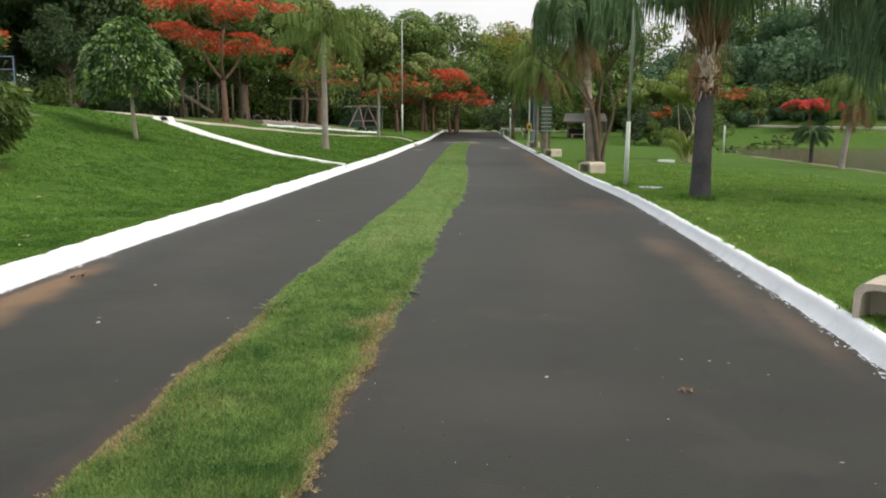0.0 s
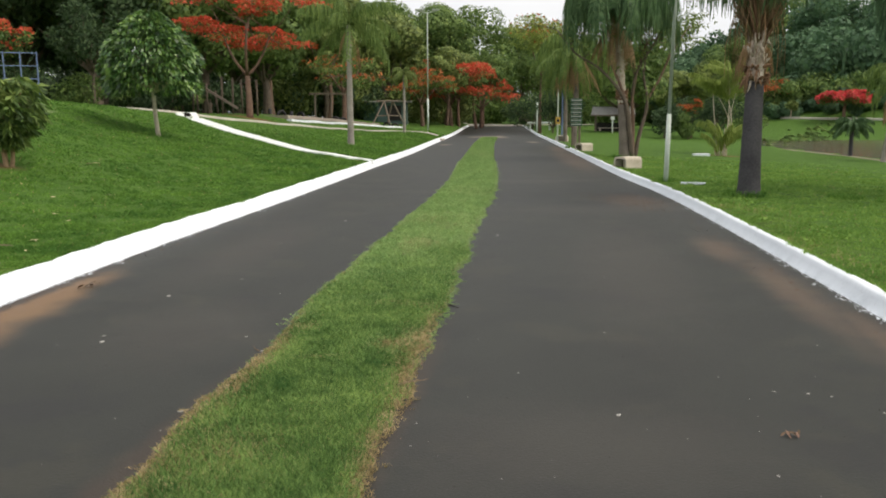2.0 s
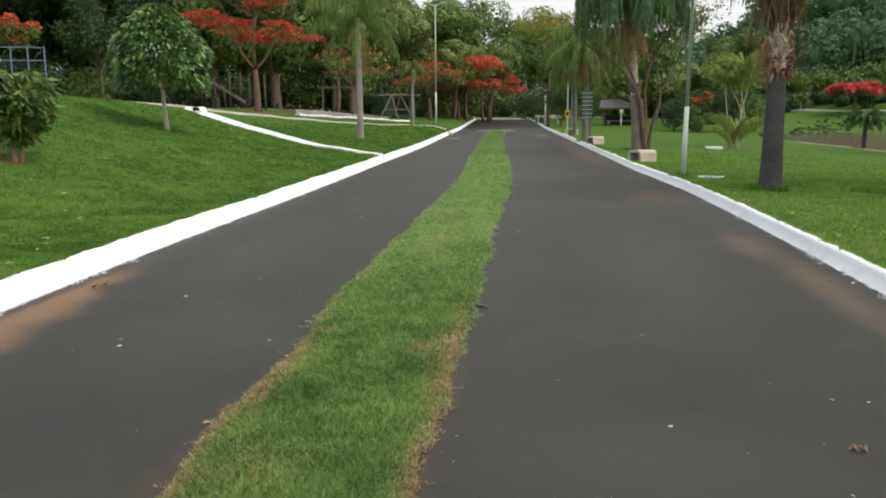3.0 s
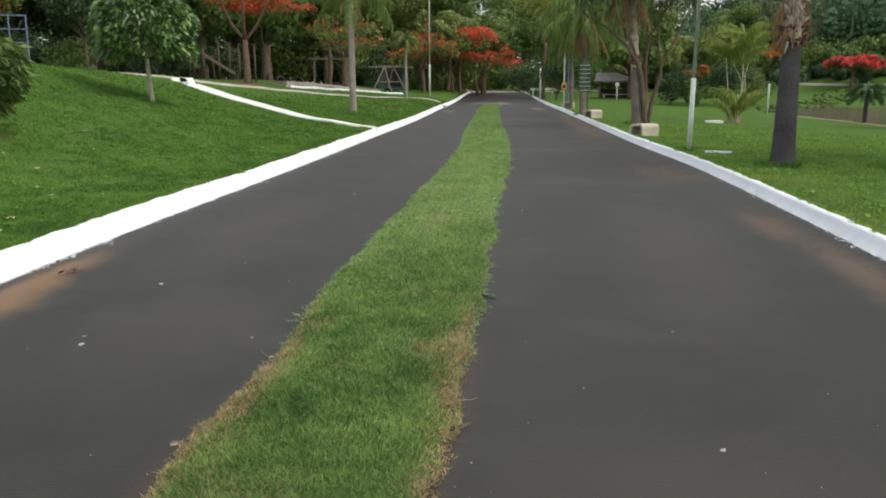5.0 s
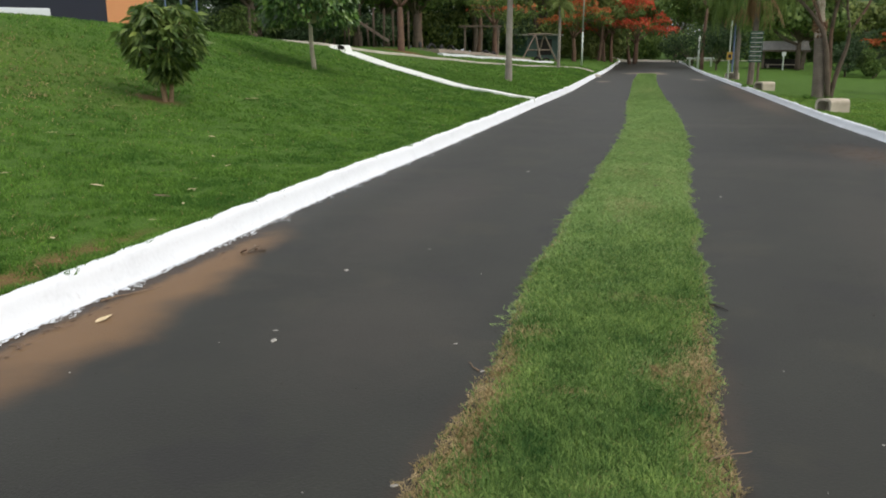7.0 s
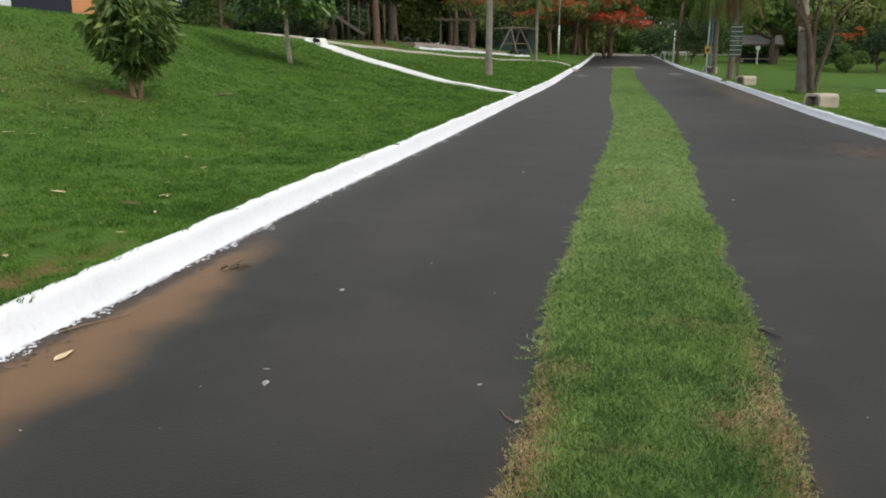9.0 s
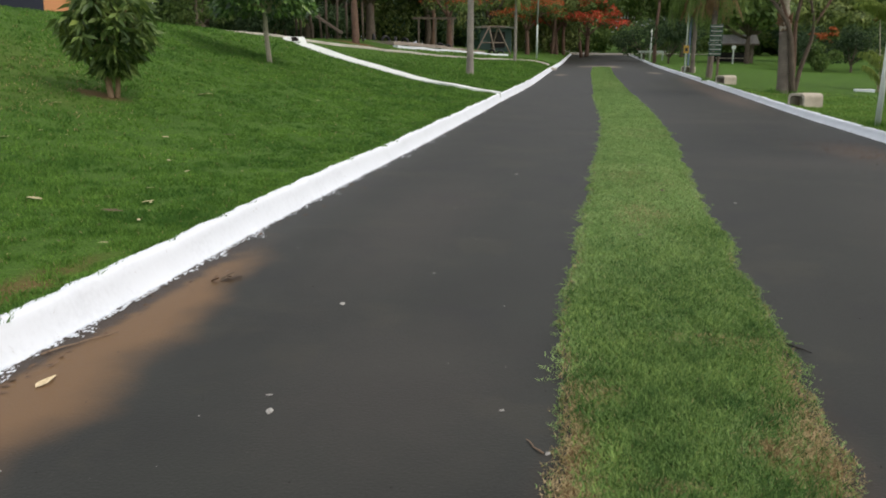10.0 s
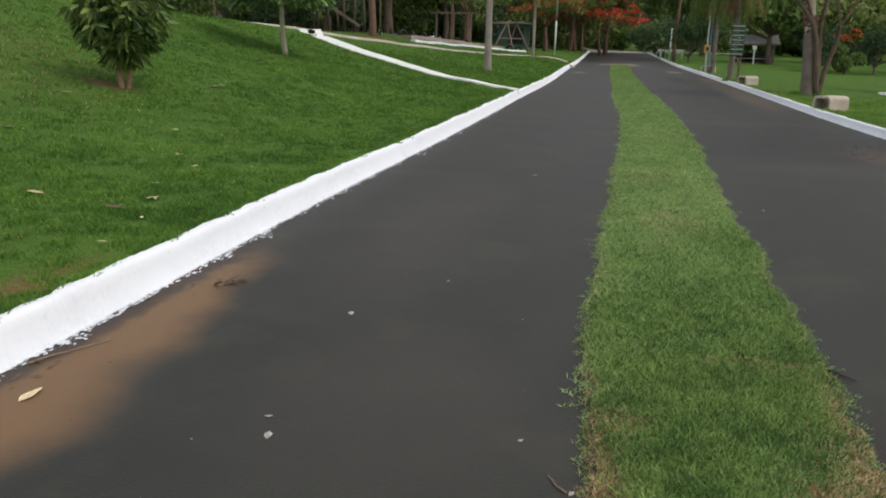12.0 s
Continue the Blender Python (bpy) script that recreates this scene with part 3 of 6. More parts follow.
        ob.matrix_basis = Matrix.Translation(top - Vector((0, 0, 0.12))) @ pose(0, 0, 0, rng.uniform(-8, 8), rng.uniform(-8, 8), i * 137.5 + 40) @ Matrix.Scale(rng.uniform(0.75, 1.1), 4)
        ob.material_slots[0].link = "OBJECT"
        ob.material_slots[0].material = leaf_dead
        tagged(ob, "dry brown hanging frond")
    return t


# ---- the lie of the land ----
def curve(table):
    """A smooth function through the points of a table (x, y)."""
    xs = np.array([p[0] for p in table], float)
    ys = np.array([p[1] for p in table], float)
    ms = np.gradient(ys, xs)

    def f(v):
        v = np.clip(np.asarray(v, float), xs[0], xs[-1])
        i = np.clip(np.searchsorted(xs, v) - 1, 0, len(xs) - 2)
        h = xs[i + 1] - xs[i]
        s = (v - xs[i]) / h
        return ((2 * s**3 - 3 * s**2 + 1) * ys[i] + (s**3 - 2 * s**2 + s) * h * ms[i]
                + (3 * s**2 - 2 * s**3) * ys[i + 1] + (s**3 - s**2) * h * ms[i + 1])
    return f


# the road's two edges and the grass strip between its lanes: x over y
road_left = curve([(-60, -8.8), (-20, -5.8), (0, -4.27), (5, -3.87), (7, -3.66), (9, -3.5), (11.4, -3.28), (14, -2.99), (17.5, -2.64),
                   (24.5, -1.98), (33, -1.15), (50, 0.15), (70, 1.75), (104, 4.4), (1500, 4.4)])
road_right = curve([(-60, -6.3), (-20, -1.5), (0, 2.1), (4.8, 2.98), (6.6, 3.26), (8.5, 3.5), (11.4, 3.85), (16, 4.33), (21.6, 4.66),
                    (27, 5.1), (39, 6.08), (66, 8.2), (104, 11.1), (1500, 11.1)])
strip_left = curve([(-20, -3.4), (0, -1.75), (3.3, -1.43), (4.6, -1.35), (6, -1.17), (7.5, -1.1), (9.3, -0.88), (12.4, -0.54), (16.6, -0.05),
                    (20, 0.28), (27, 0.72), (36, 1.38), (47, 2.2), (62, 3.5), (72, 4.3)])
strip_right = curve([(-20, -2.2), (0, -0.75), (3.2, -0.43), (5, -0.26), (6.7, -0.05), (9, 0.2), (12, 0.5), (16.5, 1.06), (21.5, 1.5),
                     (30, 2.08), (47, 3.35), (62, 4.7), (72, 5.5)])


def ragged(y, seed):
    """The uneven outline of the turf along y."""
    return np.array([0.06 * noise.noise((q * 1.1, seed, 0)) + 0.05 * noise.noise((q * 3.1, seed, 2)) + 0.03 * noise.noise((q * 7, seed, 1)) + 0.02 * noise.noise((q * 16, seed, 1)) for q in np.atleast_1d(y)])


bank_height = curve([(-60, 1.8), (0, 2.05), (16, 2.05), (25, 1.75), (30, 1.5), (34, 1.36), (45, 1.3), (60, 0.95), (104, 0.5), (1500, 0.5)])


def hump(y):
    """The slight rise at the far end of the road."""
    s = np.clip((np.asarray(y, float) - 60) / 44, 0, 1)
    return 0.34 * s * s * (3 - 2 * s)


def land(x, y):
    """The height of the lawns at (x, y)."""
    x, y = np.asarray(x, float), np.asarray(y, float)
    u = np.maximum(road_left(y) - x, 0) / 9.0
    rise = u**1.8
    k = 0.25
    h = np.clip(0.5 + 0.5 * (1 - rise) / k, 0, 1)
    f = np.where(rise > 3, 1.0, rise * h + (1 - h) - k * h * (1 - h))
    left = 0.17 + 0.16 * np.clip((y - 42) / 12, 0, 1) * np.clip(u / 0.1, 0, 1) + bank_height(y) * np.clip(f, 0, 1) + 0.22 * np.clip((y - 14) / 16, 0, 1) * np.clip(u / 0.15, 0, 1)
    v = np.maximum(x - road_right(y), 0)
    basin = np.clip((y - 8) / 16, 0, 1) * np.clip((78 - y) / 14, 0, 1)
    fall = 0.045 * np.clip(v, 0, 14.5) * np.clip((y - 9) / 14, 0, 1) * np.clip((104 - y) / 44, 0, 1)  # the lawn falls gently to the lake
    dip = np.clip((v - 14.5) / 6, 0, 1)
    back = np.clip((v - 27) / 20, 0, 1)
    hill = np.clip((0.5 * x + 0.87 * y - 82) / 70, 0, 1) * np.clip((v - 20) / 22, 0, 1)
    right = 0.12 - fall - 0.4 * basin * dip * dip * (3 - 2 * dip) + (0.9 * back * back * (3 - 2 * back)) * (0.5 + basin) + 11 * hill
    mid = 0.5 * (road_left(y) + road_right(y))
    swell = 0.02 * np.sin(0.9 * x + 0.5 * y) * np.sin(0.7 * y - 0.4 * x) + 0.01 * np.sin(2.1 * x - 0.6 * y) * np.sin(1.7 * y + 0.5 * x)
    swell = swell * np.clip(np.maximum(u * 9, v) / 2, 0, 1) * (np.abs(x) < 60)
    left, right = left + swell, right + swell
    far = np.clip((y - 108) / 60, 0, 1) * np.clip((30 - v) / 20, 0, 1)
    return np.where(x < mid, left, right) * (1 - far) + 0.6 * far + hump(y)


# ---- the ground, the road and its kerbs ----
def lines_y(lo, hi, near=0.5):
    ys, y = [], lo
    while y < hi:
        ys.append(y)
        y += max(near, (abs(y - 8) - 22) * 0.06) if y > 0 else max(near, -y * 0.1)
    return np.array(ys + [hi])


YS = lines_y(-60, 1500)
OUT = np.concatenate([np.linspace(0.135, 12, 34), np.linspace(12.6, 40, 28), np.geomspace(43, 900, 24)])
g = Geo()
rows = []
for y in YS:
    xl, xr = float(road_left(y)), float(road_right(y))
    xs = np.concatenate([(xl - OUT)[::-1], (xl - 0.11, xr + 0.11), xr + OUT])
    zs = land(xs, y)
    inside = (xs > xl - 0.12) & (xs < xr + 0.12)
    if y < 106:
        zs[inside] = -0.12 + float(hump(y))
    rough = np.array([0.008 * noise.noise((x * 1.3, y * 1.3, 4)) for x in xs])
    u = np.where(xs < xl, xl - xs, xs - xr)
    zs = zs + np.where(inside, 0, rough * np.clip(u / 2, 0, 1))
    rows.append(np.stack([xs, np.full(len(xs), y), zs], 1))
ground = tagged(g.sheet(np.array(rows)).obj("ground", lawn, smooth=True), "green mown park lawn with a grassy bank", "ground", kind="structure")

ry = lines_y(-60, 106, 0.6)
g = Geo()
cols = np.linspace(0, 1, 9)
g.sheet(np.array([np.stack([road_left(y) - 0.03 + (road_right(y) - road_left(y) + 0.06) * cols, np.full(9, y), np.full(9, float(hump(y)))], 1) for y in ry]))
tagged(g.obj("road", asphalt, smooth=True), "dark grey asphalt park road with reddish earth stains", "road", kind="structure")


def kerb(name, edge, side, y0, y1, seed, label, high=1.0):
    """A whitewashed kerb with a leaning face, a rounded top and a ragged foot where paint and mortar run onto the road."""
    ys = np.concatenate([np.arange(y0, 2, 0.5), np.arange(2, 14, 0.04), np.arange(14, 30, 0.08), np.arange(30, y1, 0.25)]) if y0 < 30 else np.arange(y0, y1, 0.8)
    prof = [(-0.03, -0.02), (-0.008, 0.008), (0.01, 0.03), (0.05, 0.13), (0.062, 0.168), (0.082, 0.19), (0.135, 0.192), (0.155, 0.18), (0.162, 0.1), (0.162, -0.1)]
    rows = []
    for y in ys:
        dx = (float(edge(y + 0.1)) - float(edge(y - 0.1))) / 0.2
        k = 1 / math.hypot(1, dx)
        row = []
        for i, (a, z) in enumerate(prof):
            w = 0.012 * noise.noise((y * 0.9, seed, i * 0.3)) + 0.008 * noise.noise((y * 4, seed, i))
            if i == 0:
                w += 0.03 * noise.noise((y * 2.6, seed, 9)) + 0.038 * noise.noise((y * 9, seed, 3)) + 0.038 * noise.noise((y * 21, seed, 4)) + 0.02 * noise.noise((y * 47, seed, 6))
            if i == 1:
                w += 0.015 * noise.noise((y * 4.6, seed, 5)) + 0.012 * noise.noise((y * 17, seed, 6))
            if i in (6, 7):  # chipped back edge
                w += 0.022 * noise.noise((y * 5.5, seed, 12)) + 0.018 * noise.noise((y * 17, seed, 14))
            if i in (1, 2):
                z += 0.016 * max(0.0, noise.noise((y * 11, seed, 16))) + 0.012 * max(0.0, noise.noise((y * 29, seed, 17)))
            a += w * (1 if i < 3 else 0.7)
            z += (0.010 * noise.noise((y * 1.4, seed, 20)) + 0.006 * noise.noise((y * 6, seed, i))) * (1 if 2 < i < 8 else 0)
            if i in (4, 5, 6, 7):  # lumps of mortar and paint along the top
                z += 0.022 * max(0.0, noise.noise((y * 2.7, seed, 31)) - 0.1) + 0.014 * noise.noise((y * 0.55, seed, 33))
            row.append((float(edge(y)) + side * a * k, y - side * a * dx * k, (z * high if z > 0 else z) + float(hump(y))))
        rows.append(row)
    grid = np.array(rows)
    if side > 0:
        grid = grid[:, ::-1]
    body = Geo().sheet(grid)
    last = len(grid) * len(prof)
    body.f += [tuple(range(len(prof))), tuple(range(last - 1, last - 1 - len(prof), -1))]  # closed ends
    return tagged(body.obj(name, whitewash, smooth=True), label, "kerb", kind="structure")


kerb("kerb_left", road_left, -1, -55, 53.1, 3, "whitewashed concrete kerb with a ragged painted foot")
kerb("kerb_left_far", road_left, -1, 54.0, 105, 5, "whitewashed concrete kerb beyond the side path")
kerb("kerb_right", road_right, 1, -55, 105, 7, "whitewashed concrete kerb between road and lawn", high=0.72)


def paint_specks(name, edge, side, seed, label, count, crust):
    """Flakes and splashes of whitewash on the road along the kerb's foot."""
    q = np.random.default_rng(seed)
    g = Geo()
    for i in range(count):
        y = 3.2 + 20 * q.random() ** 1.6
        off = q.random() ** 2.4 * 0.14 * (0.35 + max(0.0, noise.noise((y * 3.1, seed, 7))) * 1.6) + 0.012
        if noise.noise((y * 1.3, seed, 2)) < q.uniform(-0.5, 0.3) - crust or noise.noise((y * 23, off * 60, seed)) < -0.12:
            continue
        r = 0.002 + 0.012 * q.random() ** 3
        a = np.arange(5) * 1.257 + q.random()
        x0 = float(edge(y)) - side * off
        v = np.stack([x0 + r * np.cos(a) * q.uniform(0.4, 1.2, 5), y + 1.8 * r * np.sin(a) * q.uniform(0.6, 1.2, 5), np.full(5, 0.004 + 0.004 * q.random())], 1)
        g.add(v, [(0, 1, 2, 3, 4)])
    return tagged(g.obj(name, whitewash), label, "paint", kind="stuff")


paint_specks("paint_splashes", road_left, -1, 15, "splashes of whitewash on the asphalt along the kerb", 15000, 0.35)
paint_specks("paint_splashes", road_right, 1, 16, "splashes of whitewash on the asphalt along the kerb", 5200, 0.2)


def laid(points, half, lift, name, material, label, seed=1, half2=None):
    """A low band of masonry that follows the lie of the land along points (x, y)."""
    pts = np.array(points, float)
    s = np.concatenate([[0], np.cumsum(np.linalg.norm(np.diff(pts, axis=0), axis=1))])
    fx, fy = curve(list(zip(s, pts[:, 0]))), curve(list(zip(s, pts[:, 1])))
    q = np.arange(0, s[-1], 0.35)
    x, y = fx(q), fy(q)
    dx, dy = np.gradient(x), np.gradient(y)
    k = np.hypot(dx, dy)
    nx, ny = -dy / k, dx / k
    rows = []
    for i in range(len(q)):
        hw = half if half2 is None else half + (half2 - half) * i / (len(q) - 1)
        w = 1 + 0.12 * noise.noise((q[i] * 1.5, seed, 0))
        row = []
        z0 = float(land(x[i], y[i]))
        for a, h in ((-1.05, -0.15), (-1, lift), (-0.9, lift + 0.02), (0.9, lift + 0.02), (1, lift), (1.05, -0.15)):
            row.append((x[i] + nx[i] * a * hw * w, y[i] + ny[i] * a * hw * w, z0 + h + 0.01 * noise.noise((q[i], seed, a))))
        rows.append(row)
    body = Geo().sheet(np.array(rows)[:, ::-1])
    last = 6 * len(rows)
    body.f += [(0, 1, 2, 3, 4, 5), tuple(range(last - 1, last - 7, -1))]  # closed ends
    return tagged(body.obj(name, material), label, "path edge", kind="structure")


# the whitewashed drain that runs down the lawn to the kerb, and its mouth
laid([(-1.98, 25.6), (-2.5, 25.4), (-3.65, 25.75), (-5.7, 28.0), (-8.2, 30.55), (-8.95, 31.15)], 0.16, 0.05, "drain_edge", old_whitewash, "whitewashed concrete drain running down the lawn", seed=4, half2=0.34)
mouth = thing("drain_mouth", (-9.1, 31.35, float(land(-9.1, 31.35))), "whitewashed concrete drain mouth with a round dark pipe", "drain", turn=35)
ring = Geo()
n_ring = 20
verts, faces = [], []
for k, (rr, yy) in enumerate(((0.0, 0.12), (0.13, 0.12), (0.13, -0.13), (0.17, -0.13))):
    for i in range(n_ring):
        a = 2 * np.pi * i / n_ring
        verts.append((rr * np.cos(a), yy, 0.12 + rr * np.sin(a)))
for k in range(1, 3):
    faces += [(k * n_ring + i, k * n_ring + (i + 1) % n_ring, (k + 1) * n_ring + (i + 1) % n_ring, (k + 1) * n_ring + i) for i in range(n_ring)]
faces.append(tuple(range(n_ring, 2 * n_ring)))
# tube and end disc are near-black, so colour supplies the darkness of the hole
Geo().add(verts, faces).obj("pipe", dark_inside, mouth, "dark round pipe")
mouth.matrix_basis = mouth.matrix_basis @ pose(0, 0.1, -0.02, -56, 0, 0) @ Matrix.Scale(0.78, 4)
hw = Geo()
hw.box((-0.5, -0.11, -0.25), (-0.16, 0.12, 0.34), bevel=0.02).box((0.16, -0.11, -0.25), (0.5, 0.12, 0.34), bevel=0.02)
hw.box((-0.16, -0.11, 0.28), (0.16, 0.12, 0.33)).box((-0.16, -0.11, -0.25), (0.16, 0.12, -0.04))
hw.obj("headwall", old_whitewash, mouth)

# the pale kerb and walk behind the second lawn, and the sand bed of the playground
laid([(-13.5, 29.0), (-10.7, 31.6), (-9.3, 34.2), (-8.3, 37.5), (-7.2, 40.8), (-5.6, 44.5), (-3.4, 49.0), (-1.6, 52.0), (0.2, 54.3)], 0.17, 0.04, "path_edge", pale_path, "pale concrete edging along a path", seed=8)
laid([(-7.6, 44.0), (-6.6, 48.0), (-5.4, 53.0), (-3.8, 58.5), (-2.4, 62.5)], 0.14, 0.08, "sand_bed_edge", whitewash, "whitewashed edging of the playground sand bed", seed=9)
laid([(-8.9, 45.0), (-8.0, 49.5), (-6.8, 55.0), (-4.9, 62.0)], 1.1, 0.02, "sand_bed", sand, "pale sand bed of the playground", seed=10)
laid([(3.5, 106.6), (8, 106.3), (12.5, 106.0), (22, 108)], 0.5, 0.06, "cross_path", pale_path, "pale path across the end of the road", seed=11)

laid([(-0.4, 53.55), (0.1, 53.55), (0.7, 53.55)], 0.62, -0.05, "path_apron", pale_path, "pale concrete apron where the path meets the road", seed=15)

# the lake
g = Geo()
xs, yl = np.linspace(12, 62, 20), np.linspace(8, 84, 30)
g.sheet(np.array([[(x, y, -0.55) for x in xs] for y in yl]))
tagged(g.obj("lake", water), "still brown water of a park lake", "water", kind="structure")
laid([(18.9, 26), (19.9, 34), (20.8, 42), (21.6, 52)], 0.22, -0.005, "lake_shore", mud, "bare brown mud along the near lake shore", seed=14)
laid([(26, 20), (33, 34), (38, 50), (44, 66)], 1.4, 0.02, "lake_bank", mud, "bare reddish earth along the far lake shore", seed=12)
laid([(60, 50), (54, 64), (47, 76), (42, 84), (38.2, 93), (34, 104)], 0.5, 0.12, "lake_path", pale_path, "pale walk on the far side of the lake", seed=13)

# the grass strip between the lanes
g = Geo()
ss = np.linspace(0, 1, 9)
sy = np.concatenate([np.arange(-18, 28, 0.1), np.arange(28, 62, 0.5)])
rows = []
for y in sy:
    a = float(strip_left(y)) + float(ragged(y, 3)[0])
    b = float(strip_right(y)) + float(ragged(y, 9)[0])
    h = 0.018 + 0.02 * np.sin(np.pi * ss)
    h[0] = h[-1] = -0.01
    rows.append(np.stack([a + (b - a) * ss, np.full(9, y), h], 1))
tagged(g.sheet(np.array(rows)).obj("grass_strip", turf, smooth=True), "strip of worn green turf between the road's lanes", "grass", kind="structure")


# ---- grass blades ----
def blades(rng, x, y, z, height, width, lean=0.6):
    n = len(x)
    a = rng.uniform(0, 2 * np.pi, n)
    h = height * rng.uniform(0.5, 1.25, n)
    w = width * rng.uniform(0.7, 1.3, n) * 0.5
    b = rng.uniform(0, 2 * np.pi, n)
    k = lean * rng.random(n) * h
    base = np.stack([x, y, z], 1)
    side = np.stack([np.cos(a) * w, np.sin(a) * w, 0 * w], 1)
    tip = base + np.stack([np.cos(b) * k, np.sin(b) * k, h], 1)
    return np.stack([base - side, base + side, tip], 1)


def big_mesh(name, tris, material):
    """A mesh of loose triangles, made fast."""
    n = len(tris)
    me = bpy.data.meshes.new(name)
    me.vertices.add(n * 3)
    me.vertices.foreach_set("co", tris.astype(np.float32).reshape(-1))
    me.loops.add(n * 3)
    me.loops.foreach_set("vertex_index", np.arange(n * 3, dtype=np.int32))
    me.polygons.add(n)
    me.polygons.foreach_set("loop_start", np.arange(0, n * 3, 3, dtype=np.int32))
    me.update(calc_edges=True)
    me.materials.append(material)
    return new(name, me)


rng = np.random.default_rng(11)


def strip_blades(n, y0, y1):
    y = y0 + (y1 - y0) * rng.random(n) ** 2.6
    s = rng.random(n)
    a, b = strip_left(y) + ragged(y, 3), strip_right(y) + ragged(y, 9)
    x = a + (b - a) * s
    return x, y, s


near_blades, low_blades = strip_blades(780000, 2.7, 61.5), strip_blades(45000, 2.7, -17)
x, y, s = (np.concatenate(pair) for pair in zip(near_blades, low_blades))
keep = (rng.random(len(x)) < np.clip(np.minimum(s, 1 - s) * 14, 0.6, 1))
patch = np.array([noise.noise((px * 2.1, py * 1.1, 7)) + 0.45 * noise.noise((px * 6.0, py * 4.0, 3)) for px, py in zip(x, y)])
band = np.array([noise.noise((0.3 * px, py * 0.62, 21)) for px, py in zip(x, y)])
near_edge = np.minimum(s, 1 - s)
old = np.clip((6.75 - y) / 0.8, 0, 1)  # the older, drier turf with bare earth along its edges
dry = rng.random(len(x)) < np.clip((0.95 - near_edge * 6.5 + 0.6 * patch) * old + (0.55 - near_edge * 11 + 0.35 * patch) * (1 - old) * np.clip(1.6 - y * 0.1, 0.15, 1), 0.035, 0.9)
dry |= rng.random(len(x)) < np.clip(0.6 * patch - 0.22, 0, 0.28) * (0.35 + 0.65 * old)
wide = 0.0028 + 0.00052 * np.abs(y) + np.where(y < 2.7, 0.006, 0)
for cx, cy, rx, ry_ in ((-1.3, 5.0, 0.10, 0.9), (-1.3, 3.65, 0.28, 0.5), (-0.8, 3.0, 0.45, 0.35), (-0.28, 4.2, 0.15, 1.2), (-1.0, 4.2, 0.3, 0.35), (-0.05, 6.4, 0.12, 0.6), (-0.3, 7.1, 0.35, 0.12)):
    dry |= rng.random(len(x)) < 0.6 * np.exp(-((x - cx) / rx) ** 2 - ((y - cy) / ry_) ** 2)
for cx, cy, rx, ry_ in ((-1.14, 5.95, 0.15, 0.5), (-1.18, 5.2, 0.09, 0.6), (-1.0, 6.42, 0.13, 0.13), (-0.10, 6.6, 0.10, 0.3), (-0.23, 6.0, 0.13, 0.4), (-0.27, 5.35, 0.11, 0.5), (-0.40, 5.93, 0.10, 0.13), (-0.81, 5.63, 0.13, 0.05)):
    dry |= rng.random(len(x)) < 0.74 * np.exp(-((x - cx) / rx) ** 2 - ((y - cy) / ry_) ** 2)
for cx, cy, rx, ry_ in ((0.05, 12.5, 0.45, 0.8), (-0.25, 10.2, 0.3, 0.5), (0.7, 17.0, 0.4, 0.8), (1.9, 35.0, 0.5, 3.0)):
    dry |= rng.random(len(x)) < np.clip(0.3 + 0.5 * patch, 0, 0.5) * np.exp(-((x - cx) / rx) ** 2 - ((y - cy) / ry_) ** 2)
# pale share grows with distance to paint grazing-view lightness; noise adds real patches
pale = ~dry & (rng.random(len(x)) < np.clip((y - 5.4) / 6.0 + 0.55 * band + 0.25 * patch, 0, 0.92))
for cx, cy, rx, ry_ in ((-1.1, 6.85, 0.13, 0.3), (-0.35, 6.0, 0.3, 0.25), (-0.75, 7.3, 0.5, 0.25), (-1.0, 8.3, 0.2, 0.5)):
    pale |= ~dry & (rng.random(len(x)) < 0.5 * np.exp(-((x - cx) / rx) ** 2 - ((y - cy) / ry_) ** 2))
zz = 0.018 + 0.02 * np.sin(np.pi * s)
tagged(big_mesh("pale_grass", blades(rng, x[keep & pale], y[keep & pale], zz[keep & pale], 0.018, wide[keep & pale], 1.8), blade_pale), "pale grass blades on the strip, own patches and grazing-view lightening", "grass", kind="stuff")
dry_or_pale = dry | pale
tagged(big_mesh("strip_grass", blades(rng, x[keep & ~dry_or_pale], y[keep & ~dry_or_pale], zz[keep & ~dry_or_pale], 0.03, 1.1 * wide[keep & ~dry_or_pale], 1.8), blade_strip), "short green grass blades on the strip", "grass", kind="stuff")
tagged(big_mesh("dry_grass", blades(rng, x[keep & dry], y[keep & dry], zz[keep & dry], 0.014, wide[keep & dry], 2.2), blade_dry), "dry straw-coloured grass along the strip's worn edges", "grass", kind="stuff")
# runners that creep from the strip onto the asphalt: straw-coloured on the old turf, pale green beyond
ny = 2.7 + 26 * rng.random(26000) ** 1.5
left = rng.random(len(ny)) < 0.5
reach = np.array([max(0, noise.noise((q * 2.3, 5, 1)) + 0.3) + 1.8 * max(0, noise.noise((q * 13.0, 5, 4))) for q in ny])
off = -0.015 + rng.random(len(ny)) ** 1.3 * (0.02 + 0.055 * reach) * (1 + 0.02 * ny)
nx = np.where(left, strip_left(ny) + ragged(ny, 3) - off, strip_right(ny) + ragged(ny, 9) + off)
fresh = ny + rng.normal(size=len(ny)) * 0.4 > 5.9
tagged(big_mesh("grass_runners", blades(rng, nx[~fresh], ny[~fresh], 0 * nx[~fresh] + 0.003, 0.010, 0.005, 2.8), blade_dry), "dry grass runners creeping onto the asphalt", "grass", kind="stuff")
